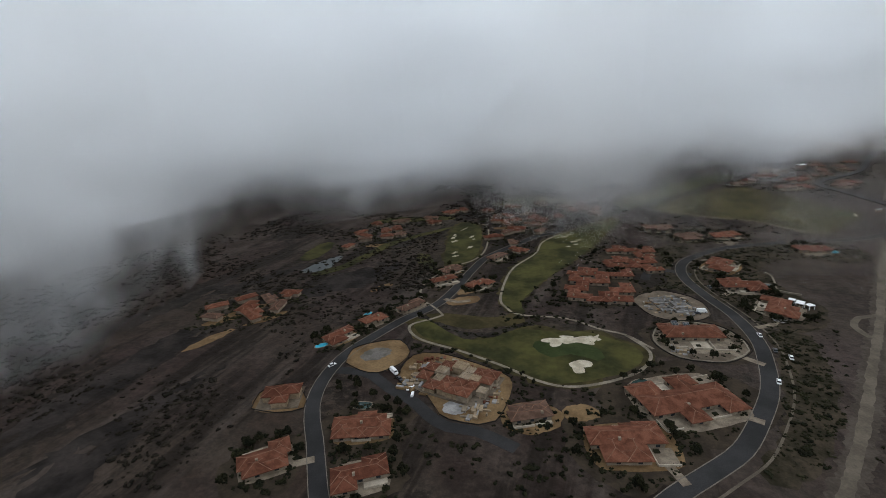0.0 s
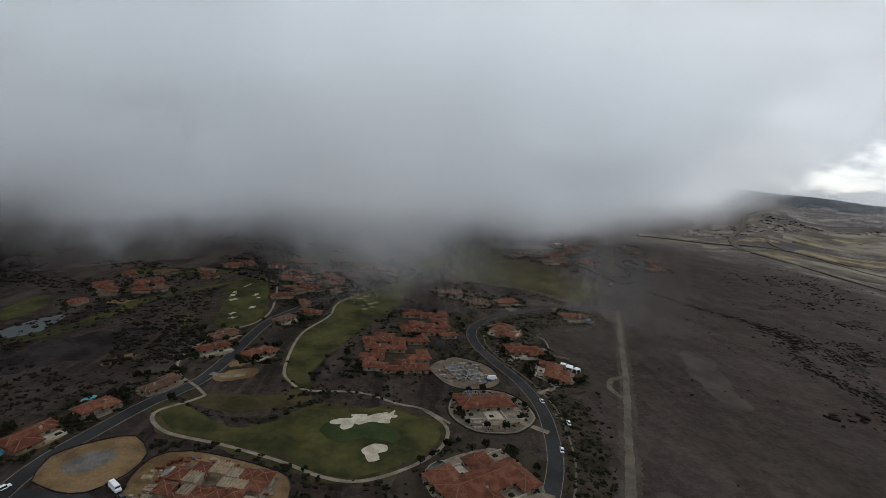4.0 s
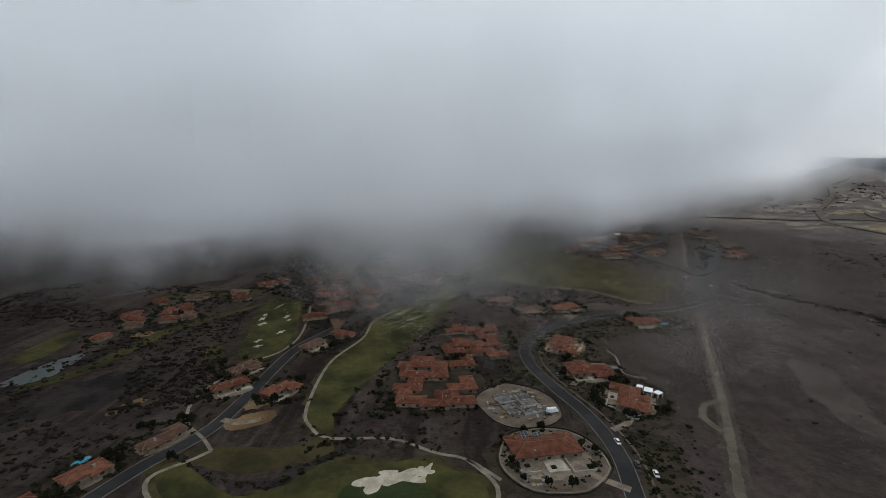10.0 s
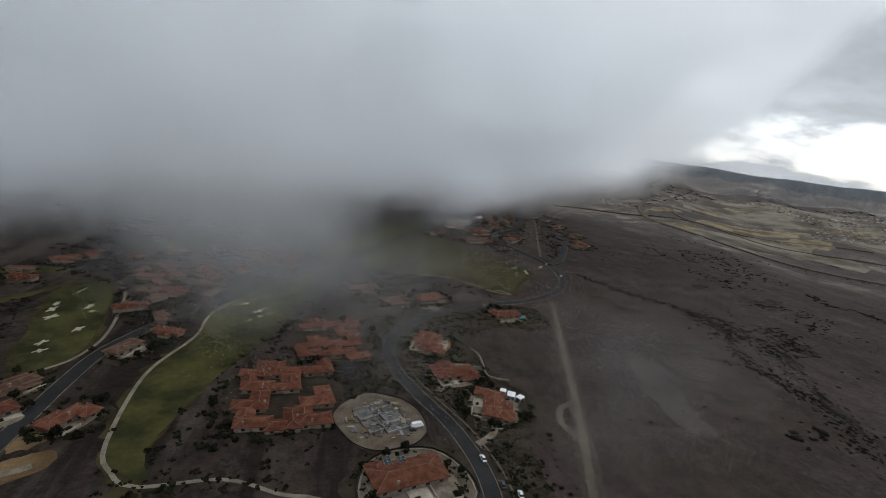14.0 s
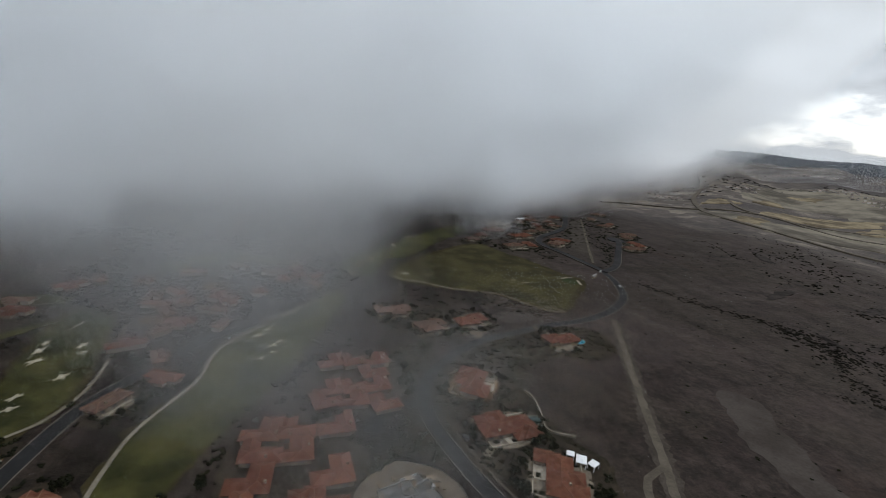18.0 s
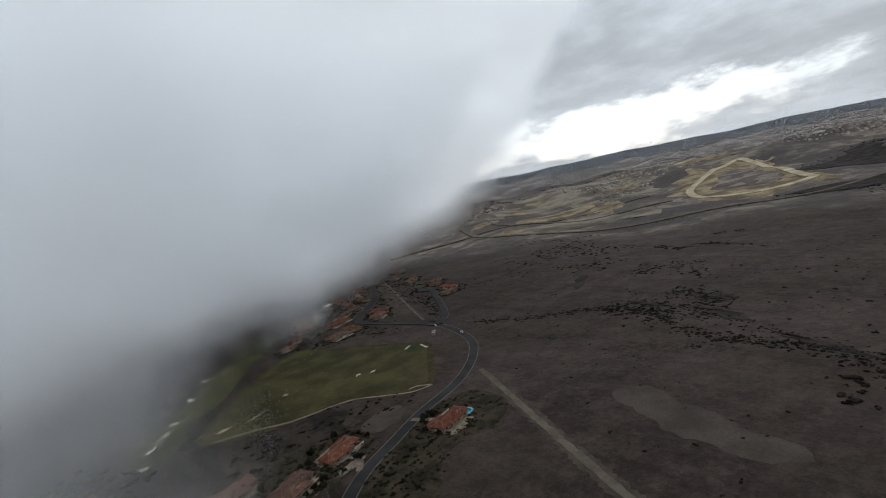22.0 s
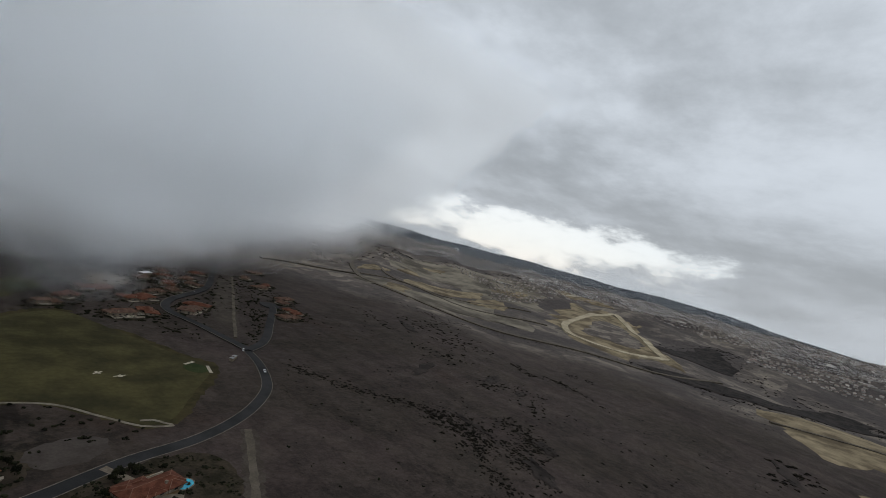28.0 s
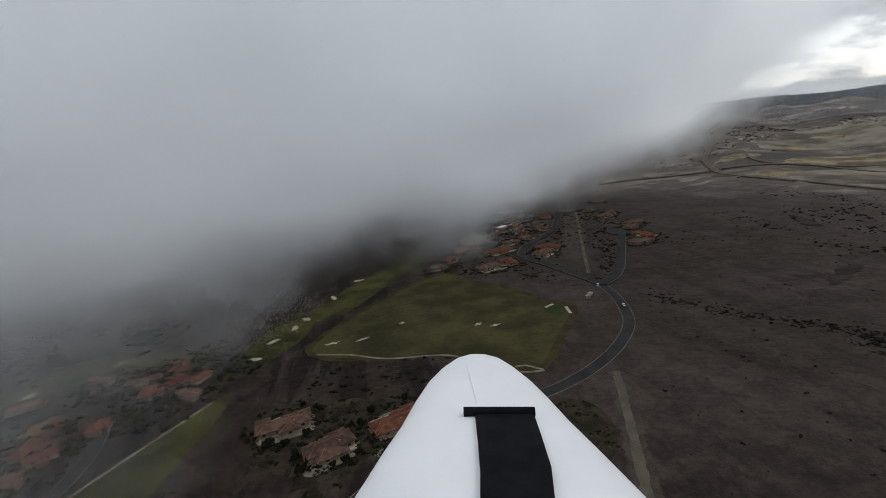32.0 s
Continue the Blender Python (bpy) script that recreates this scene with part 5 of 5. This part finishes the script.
def scatter(name, places, mat, text, seed=0):
    """Many bushes as one body of stuff: places are (x, y, size)."""
    rnd = random.Random(seed)
    shapes = [blob_template(rnd, 4 + i % 3) for i in range(10)]
    V, F, base = [], [], 0
    for x, y, s in places:
        v, f = shapes[rnd.randrange(10)]
        a = rnd.uniform(0, 6.28)
        c, sn = math.cos(a), math.sin(a)
        st = s * rnd.uniform(0.8, 1.25)
        w = np.empty_like(v)
        w[:, 0] = (v[:, 0] * c - v[:, 1] * sn) * st + x
        w[:, 1] = (v[:, 0] * sn + v[:, 1] * c) * s + y
        w[:, 2] = v[:, 2] * s * rnd.uniform(0.6, 0.95) + relief(x, y)
        V.append(w)
        F += [tuple(base + i for i in q) for q in f]
        base += len(v)
    ob = mesh_object(name, np.concatenate(V).tolist(), F, mat)
    return tagged(ob, text, "shrubs", kind="stuff")


rnd = random.Random(77)


def field(poly, n, lo, hi, clump=0.0, margin=1.5):
    xs, ys = [p[0] for p in poly], [p[1] for p in poly]
    out, tries = [], 0
    while len(out) < n and tries < n * 14:
        tries += 1
        x, y = rnd.uniform(min(xs), max(xs)), rnd.uniform(min(ys), max(ys))
        if not inside(x, y, poly):
            continue
        if clump and noise.noise((x * 0.02, y * 0.02, 3.3)) < rnd.uniform(-0.15, clump):
            continue
        if free(x, y, margin):
            out.append((x, y, lo + (hi - lo) * rnd.random() ** 2))
    return out


def along(pts, n, spread, lo, hi):
    line = smooth_line(pts, 6.0)
    out = []
    for _ in range(n):
        x, y = rnd.choice(line)
        out.append((x + rnd.gauss(0, spread), y + rnd.gauss(0, spread), lo + (hi - lo) * rnd.random() ** 2))
    return [p for p in out if free(p[0], p[1], 0.0)]


near = along([(90, 100), (98, 130), (104, 160), (108, 185), (118, 205)], 120, 5, 0.7, 2.2) + along([(70, 100), (86, 140), (94, 170), (98, 200), (104, 214)], 90, 3, 0.8, 2.0)
near += field([(-60, 160), (-44, 260), (-20, 330), (20, 380), (66, 300), (64, 250), (24, 205), (-10, 190)], 190, 1.2, 3.4)
near += field([(-130, 160), (-60, 150), (20, 120), (60, 150), (30, 60), (-60, 60), (-110, 110)], 190, 1.2, 3.2)
near += field([(70, 60), (92, 120), (100, 190), (122, 250), (96, 300), (140, 340), (180, 372), (90, 345), (70, 300), (80, 200)], 210, 1.0, 2.8)
near += field([(60, 420), (110, 405), (180, 395), (190, 410), (150, 448), (80, 470)], 80, 1.2, 3.0)
near += field([(180, 610), (270, 590), (320, 640), (440, 600), (500, 830), (340, 840), (220, 720)], 620, 1.0, 3.4)
near += field([(84, 100), (140, 100), (200, 300), (330, 500), (300, 250), (160, 60)], 70, 0.8, 1.8)
BANK = [(-103, 183), (-97, 176), (-88, 172), (-78, 168), (-65, 165), (-55, 170), (-45, 180), (-36, 187)]
tagged(strip("brush_bank", BANK, 5.0, THICKET, lift=0.04, step=4.0, wobble=1.4, seed=4), "dark brush bank along the edge of the turf", "thicket", kind="stuff")
near += along(BANK, 80, 1.2, 0.8, 1.9)
near += along([(306, 534), (301, 562), (297, 586), (293, 604), (292, 622)], 90, 1.8, 0.9, 2.4) + along([(322, 540), (344, 574), (366, 612), (384, 652)], 110, 5, 1.0, 3.0) + along([(270, 560), (262, 580), (272, 600)], 40, 8, 1.2, 3.0)
near += along([(-60, 86), (-47, 92), (-30, 92), (-36, 120), (-44, 134)], 60, 3, 1.0, 2.4) + along(PATH_1[2:6], 60, 4, 0.9, 2.2)
scatter("low_scrub", near, LEAF, "dark rounded shrubs dotted over dry ground", 1)
hills = field([(-400, -80), (-160, -40), (-150, 110), (-160, 160), (-120, 220), (-130, 290), (-160, 420), (-330, 460), (-460, 200)], 6000, 0.6, 2.8, 0.5)
hills += field([(-160, 400), (-60, 350), (0, 420), (40, 480), (-40, 620), (-240, 640)], 700, 1.6, 4.6, 0.3)
hills += field([(-150, 210), (-118, 225), (-118, 270), (-142, 300), (-175, 270)], 260, 1.4, 4.0)
scatter("chaparral", hills, CHAPARRAL, "dark chaparral scrub spread over brown hillsides", 2)
creek = along([(446, 322), (424, 294), (390, 288), (368, 262), (350, 236), (340, 212), (328, 195), (316, 184), (306, 168)], 240, 6.5, 0.7, 2.2) + along([(448, 330), (434, 326), (426, 300), (404, 300), (376, 290)], 320, 7.5, 0.8, 2.4)
creek += along([(326, 480), (336, 443), (359, 409), (376, 388), (383, 368), (382, 340), (368, 318), (350, 298), (338, 272), (333, 245), (334, 215), (322, 195), (303, 176)], 900, 4.2, 0.6, 2.2) + along([(383, 370), (382, 340), (368, 318)], 340, 10, 0.8, 2.8)
creek += along([(316, 274), (330, 266), (342, 252)], 40, 2.0, 0.9, 2.4) + along([(300, 160), (290, 120), (276, 60)], 60, 4, 0.9, 2.6)
creek += along([(540, 375), (560, 368), (490, 338)], 50, 8, 1.2, 3.4) + along([(770, 700), (700, 590), (640, 515), (580, 522), (520, 470)], 130, 20, 1.4, 3.8) + along([(404, 372), (406, 338), (390, 310)], 30, 6, 1.0, 2.4)
creek += along([(664, 403), (663, 362), (624, 297)], 40, 3, 1.2, 3.0) + along([(704, 155), (697, 124), (624, 149)], 50, 8, 2, 5) + along([(645, 44), (610, 20), (589, 7)], 60, 10, 2, 6)
creek += [(296, 193, 5.5), (277, 196, 4.0), (274, 190, 4.6), (283, 189, 3.6), (270, 193, 3.2), (291, 189, 3.0), (365, 193, 2.6), (377, 197, 2.2), (454, 224, 3.0), (445, 234, 2.4), (519, 253, 2.6), (456, 257, 2.2), (313, 197, 2.4), (270, 182, 2.2), (299, 199, 2.2)]
creek += along([(581, 691), (560, 620), (548, 585)], 50, 8, 1.2, 3.2) + along([(647, 647), (600, 580), (658, 600), (615, 537), (594, 505)], 110, 12, 1.2, 3.4) + along([(531, 487), (529, 522)], 24, 8, 1.0, 2.6)
creek += along([(544, 416), (531, 396), (503, 398)], 46, 6, 1.2, 3.2) + along([(654, 440), (638, 408), (665, 389), (661, 369)], 70, 5, 1.2, 3.4) + along([(741, 397), (747, 367)], 30, 6, 1.2, 3.0)
creek += field([(260, 100), (620, 0), (700, 500), (480, 640), (330, 480)], 420, 0.7, 2.2, 0.35)
scatter("creek_brush", creek, CHAPARRAL, "dense dark brush along a dry creek", 3)
far = along([(724, 781), (777, 681), (889, 608), (982, 480), (1104, 382), (1061, 269), (875, 145)], 170, 12, 1.2, 3.0) + along([(1140, 390), (1125, 182), (1370, 41), (1345, -28)], 520, 24, 2, 5.5) + along([(1331, 455), (1847, 329), (1454, 189), (1433, 75)], 300, 28, 2, 6)
far += along([(1000, 1300), (1500, 1492), (1995, 1307), (2300, 900)], 400, 60, 3, 8)
scatter("far_brush", far, CHAPARRAL, "dark brush and tree lines across the valley", 4)


def shrub(seed):
    """A garden tree: short forked trunk and a crown of small leaf tufts with gaps."""
    r = random.Random(seed)
    ob = new("garden_tree")
    tagged(ob, "small dark evergreen tree beside the villas", "tree", group="garden trees")
    bm = bmesh.new()
    for dx, dy, h in ((0, 0, 1.5), (0.5, 0.2, 2.1), (-0.4, 0.35, 2.0)):
        res = bmesh.ops.create_cone(bm, cap_ends=False, segments=6, radius1=0.16, radius2=0.06, depth=h)
        for v in res["verts"]:
            t = (v.co.z + h / 2) / h
            v.co.z = t * h - 0.1
            v.co.x += dx * t
            v.co.y += dy * t
    part("trunk", bm, TWIG, ob)
    verts, faces = [], []
    for _ in range(150):
        a, u = r.uniform(0, 6.28), r.uniform(-0.6, 1)
        k = r.uniform(0.55, 1.0) * (1 + 0.25 * math.sin(3 * a + seed))
        c = Vector((1.5 * k * math.cos(a) * math.sqrt(1 - u * u * 0.8), 1.5 * k * math.sin(a) * math.sqrt(1 - u * u * 0.8), 2.3 + 1.2 * k * u))
        n1 = Vector((r.uniform(-1, 1), r.uniform(-1, 1), r.uniform(-1, 1))).normalized()
        n2 = n1.orthogonal().normalized()
        n3 = n1.cross(n2)
        s = r.uniform(0.28, 0.5)
        b = len(verts)
        verts += [tuple(c + n2 * s), tuple(c + n3 * s), tuple(c - n2 * s), tuple(c - n3 * s), tuple(c + n1 * s * 0.8), tuple(c - n1 * s * 0.8)]
        faces += [(b + i, b + (i + 1) % 4, b + 4) for i in range(4)] + [(b + (i + 1) % 4, b + i, b + 5) for i in range(4)]
    mesh_object("crown", verts, faces, LEAF, ob)
    return ob


trees = [shrub(i) for i in range(5)]
spots = []
for hx, hy, hr in [(h[0], h[1], max(h[3], h[4]) * 0.5) for h in HOUSES] + [(4, 252, 27), (29, 312, 26)]:
    for _ in range(11):
        a = rnd.uniform(0, 6.28)
        spots.append((hx + (hr + rnd.uniform(1.5, 8)) * math.cos(a), hy + (hr + rnd.uniform(1.5, 8)) * math.sin(a)))
spots += [(-110, 103), (-121, 103), (-118, 99), (-113, 107), (-117, 108), (-100, 98), (-92, 96), (-124, 97), (-108, 96), (33, 146), (38, 149), (44, 150), (28, 143), (70, 128), (66, 110), (72, 140), (-86, 94), (-80, 90)]
spots = [p for p in spots if free(*p, 0.3)]
for i, (x, y) in enumerate(spots):
    t = trees[i] if i < 5 else copy_thing(trees[i % 5], Matrix.Identity(4))
    s = rnd.uniform(0.7, 1.35)
    t.matrix_world = pose(x, y, relief(x, y), 0, 0, rnd.uniform(0, 360)) @ Matrix.Diagonal((s, s, s * rnd.uniform(0.8, 1.1), 1))

garden = []
for hx, hy, hr in [(h[0], h[1], max(h[3], h[4]) * 0.5) for h in HOUSES + NORTH] + [(4, 252, 27), (29, 312, 26)]:
    for _ in range(60):
        a = rnd.uniform(0, 6.28)
        q = (hr + abs(rnd.gauss(0.0, 4.5)))
        garden.append((hx + q * math.cos(a), hy + q * math.sin(a), rnd.uniform(0.8, 2.2)))
scatter("garden_shrubs", [q for q in garden if free(q[0], q[1], 0.0)], LEAF, "dark garden shrubs massed round the villas", 8)

village_green = []
for x, y in VILLAGE:
    for _ in range(26):
        a = rnd.uniform(0, 6.28)
        q = 7.5 + abs(rnd.gauss(0, 6.0))
        village_green.append((x + q * math.cos(a), y + q * math.sin(a), rnd.uniform(0.9, 3.0)))
scatter("village_shrubs", [q for q in village_green if free(q[0], q[1], -1.0)], LEAF, "dark shrubs crowding the gardens of far villas", 12)
PLANTED = [[(72, 246), (67, 282), (72, 312), (90, 336), (116, 356), (150, 370), (186, 380), (206, 372), (204, 340), (180, 328), (150, 334), (124, 312), (118, 292), (126, 258), (134, 240), (124, 214), (104, 204), (92, 214), (86, 232)],
           [(34, 212), (30, 246), (50, 268), (52, 300), (50, 336), (62, 356), (82, 350), (62, 312), (58, 284), (66, 250), (58, 252), (44, 254)],
           [(88, 172), (90, 204), (98, 206), (112, 200), (108, 170), (100, 138), (84, 104), (64, 82), (56, 90), (70, 112), (80, 140)],
           [(46, 392), (52, 424), (90, 420), (130, 408), (140, 390), (104, 366), (74, 362)]]
SLOPE = material("planted_slope", (0.017, 0.0145, 0.0085), (0.043, 0.0330, 0.0220), 0.075, 0.95, fine=0.6, detail=8.0, bump=0.5, bump_scale=0.6)
slope_shrubs = []
for i, poly in enumerate(PLANTED):
    tagged(patch("planted_slope", poly, SLOPE, 0.012 + 0.002 * i, wobble=1.6, step=4.0, seed=70 + i), "mottled slope of low planting beside the villas", "garden", kind="structure")
    slope_shrubs += field(poly, (520, 170, 200, 220)[i], 0.5, 1.9, margin=-1.0)
scatter("slope_planting", slope_shrubs, LEAF, "low dark shrubs planted over the slopes between villas", 15)
# gardens: dark planted soil round the villas
for i, (hx, hy, rot, w, d, tile) in enumerate(HOUSES):
    tagged(patch("garden_soil", ellipse(hx, hy, w * 0.92, d * 1.02, rot, 18, 0.16, 300 + i), SOIL, 0.02 + 0.0005 * i, wobble=0.8, seed=i), "dark planted garden ground round a villa", "garden", kind="structure")
for i, (hx, hy, rx, ry) in enumerate(((4, 252, 27, 36), (29, 312, 23, 31))):
    tagged(patch("garden_soil", ellipse(hx, hy, rx, ry, 0, 16, 0.08, 330 + i), SOIL, 0.03, wobble=0.8, seed=i), "dark planted ground round the townhouses", "garden", kind="structure")


# ---- far town ----
def far_town():
    r = random.Random(9)
    walls, roofs, tufts = ([], []), ([], []), []

    def add(store, vs, fs):
        b = len(store[0])
        store[0].extend(vs)
        store[1].extend(tuple(b + i for i in q) for q in fs)

    for ring in range(84):
        dist = 1360 + ring * 31
        az = radians(37)
        while az < radians(118):
            az += r.uniform(11, 21) / dist
            rr = dist + 14 * math.sin(az * 40 + ring * 0.3) + r.uniform(-7, 7)
            x, y = 50 + rr * math.sin(az), 150 + rr * math.cos(az)
            mask = noise.noise((x * 0.0016, y * 0.0016, 7.7)) + noise.noise((x * 0.006, y * 0.006, 1.7)) * 0.45
            if mask < (-0.5 if az > radians(72) else 0.05) or (980 < x < 2120 and 260 < y < 880) or (az > radians(70) and dist < 1640) or r.random() < 0.2:
                continue
            big = r.random() < 0.025
            w, d, h = (r.uniform(20, 40), r.uniform(14, 20), 6) if big else (r.uniform(6.5, 11), r.uniform(6, 8.5), r.uniform(2.6, 4.2))
            a = az + r.choice((0, 0, 1.57)) + r.uniform(-0.25, 0.25)
            c, s, z = math.cos(-a), math.sin(-a), relief(x, y)
            P = lambda u, v, t: (x + u * c - v * s, y + u * s + v * c, z + t)
            add(walls, [P(-w / 2, -d / 2, -2), P(w / 2, -d / 2, -2), P(w / 2, d / 2, -2), P(-w / 2, d / 2, -2), P(-w / 2, -d / 2, h), P(w / 2, -d / 2, h), P(w / 2, d / 2, h), P(-w / 2, d / 2, h)], [(0, 1, 5, 4), (1, 2, 6, 5), (2, 3, 7, 6), (3, 0, 4, 7), (4, 5, 6, 7)])
            if not big:
                o = 0.7
                add(roofs, [P(-w / 2 - o, -d / 2 - o, h), P(w / 2 + o, -d / 2 - o, h), P(w / 2 + o, d / 2 + o, h), P(-w / 2 - o, d / 2 + o, h), P(-w / 4, 0, h + 1.7), P(w / 4, 0, h + 1.7)], [(0, 1, 5, 4), (1, 2, 5), (2, 3, 4, 5), (3, 0, 4)])
            if r.random() < 0.3:
                tufts.append((x + r.uniform(-12, 12), y + r.uniform(-12, 12), r.uniform(1.8, 4)))
    tagged(mesh_object("town_walls", *walls, TOWN), "pale walls of a sprawling town across the valley", "town", kind="stuff")
    tagged(mesh_object("town_roofs", *roofs, TOWNROOF), "brown roofs of a sprawling town across the valley", "town", kind="stuff")
    scatter("town_trees", tufts, LEAF, "dark trees between the houses of the far town", 6)


far_town()


# ---- far mountains ----
def mountains():
    """A long level wooded ridge that sinks towards the south-east."""
    verts, faces, n = [], [], 260
    for i in range(n + 1):
        deg = 22 + 128 * i / n
        az = radians(deg)
        top = 198 - 74 * sstep(deg, 78, 98) + 26 * sstep(deg, 100, 125) + 7 * math.sin(deg * 0.31 + 1) + 4 * math.sin(deg * 0.83)
        top += 5 * noise.noise((deg * 1.3, 0.7, 2.0)) + 3 * noise.noise((deg * 4.1, 3.0, 1.0))
        for j, (r, z) in enumerate(((4380, 70), (4500, 70 + (top - 70) * 0.55), (4600, 70 + (top - 70) * 0.9), (4680, top))):
            verts.append((60 + r * math.sin(az), 170 + r * math.cos(az), z))
    for i in range(n):
        for j in range(3):
            a = i * 4 + j
            faces.append((a, a + 4, a + 5, a + 1))
    # its haze lies mostly in the material's colour
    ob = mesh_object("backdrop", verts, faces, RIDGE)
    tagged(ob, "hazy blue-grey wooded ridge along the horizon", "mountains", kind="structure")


mountains()


# ================= the aircraft's nose, where the flight ends =================
def aircraft_nose():
    """White foam fuselage nose with a black strap across its canopy, as it stands at the last moment of the flight."""
    FOAM = material("white_foam", (0.76, 0.76, 0.77), (0.82, 0.82, 0.82), 3.0, 0.5, fine=8.0, bump=0.0004, bump_scale=300.0, grain=0.06)
    WEB = material("black_webbing", (0.0035, 0.0035, 0.0045), (0.008, 0.008, 0.010), 60.0, 0.8, fine=900.0, bump=0.0004, bump_scale=1400.0)
    ob = new("model_aircraft_nose")
    ob.matrix_world = PATH[-1][1]
    tagged(ob, "white foam model aircraft nose with black strap, in flight", "aircraft")
    # along the nose: distance ahead, half width, sideways shift, top below the eye
    prof = ((0.20, 0.116, 0.034, 0.143), (0.27, 0.108, 0.037, 0.144), (0.335, 0.0986, 0.039, 0.145), (0.384, 0.0909, 0.040, 0.145), (0.434, 0.0817, 0.0415, 0.145), (0.50, 0.0735, 0.043, 0.145), (0.555, 0.0640, 0.0445, 0.145), (0.60, 0.050, 0.046, 0.1445), (0.63, 0.034, 0.0475, 0.144), (0.645, 0.019, 0.048, 0.1455), (0.652, 0.006, 0.0485, 0.150))
    bm = bmesh.new()
    rings, m = [], 32
    for d, hw, cx, top in prof:
        ring = []
        for i in range(m):
            a = 2 * math.pi * i / m
            ca, sa = math.cos(a), math.sin(a)
            e = 0.82
            u = math.copysign(abs(ca) ** e, ca) * hw
            v = math.copysign(abs(sa) ** e, sa) * hw * (0.35 if sa > 0 else 1.1)
            ring.append(bm.verts.new((cx + u, -top - hw * 0.35 + v, -d)))
        rings.append(ring)
    for r0, r1 in zip(rings, rings[1:]):
        for i in range(m):
            bm.faces.new((r0[i], r0[(i + 1) % m], r1[(i + 1) % m], r1[i]))
    bm.faces.new(rings[-1])
    bm.faces.new(rings[0][::-1])
    bmesh.ops.recalc_face_normals(bm, faces=bm.faces)
    for f in bm.faces:
        f.smooth = True
    part("fuselage", bm, FOAM, ob)

    def ribbon(rows, thick):
        b = bmesh.new()
        prev = None
        for x0, x1, y, z in rows:
            cur = [b.verts.new(c) for c in ((x0, y, z), (x1, y, z), (x1, y - thick, z), (x0, y - thick, z))]
            if prev:
                for i in range(4):
                    b.faces.new((prev[i], prev[(i + 1) % 4], cur[(i + 1) % 4], cur[i]))
            else:
                b.faces.new(cur[::-1])
            prev = cur
        b.faces.new(prev)
        bmesh.ops.recalc_face_normals(b, faces=b.faces)
        return b

    part("strap", ribbon([(0.028, 0.079, -0.1425, -0.408), (0.0262, 0.0745, -0.1415, -0.35), (0.0240, 0.0700, -0.1405, -0.30), (0.021, 0.063, -0.1395, -0.262), (0.019, 0.060, -0.139, -0.21)], 0.004), WEB, ob)
    bar = bmesh.new()
    bmesh.ops.create_cone(bar, cap_ends=True, segments=12, radius1=0.0042, radius2=0.0042, depth=0.062)
    rod = part("strap_bar", bar, WEB, ob)
    rod.matrix_local = pose(0.049, -0.142, -0.406, 0, 90, 0)
    part("canopy_panel", ribbon([(0.030, 0.062, -0.1452, -0.60), (0.030, 0.064, -0.1438, -0.545), (0.031, 0.069, -0.1440, -0.47), (0.032, 0.070, -0.1442, -0.412)], 0.002), FOAM, ob)


aircraft_nose()
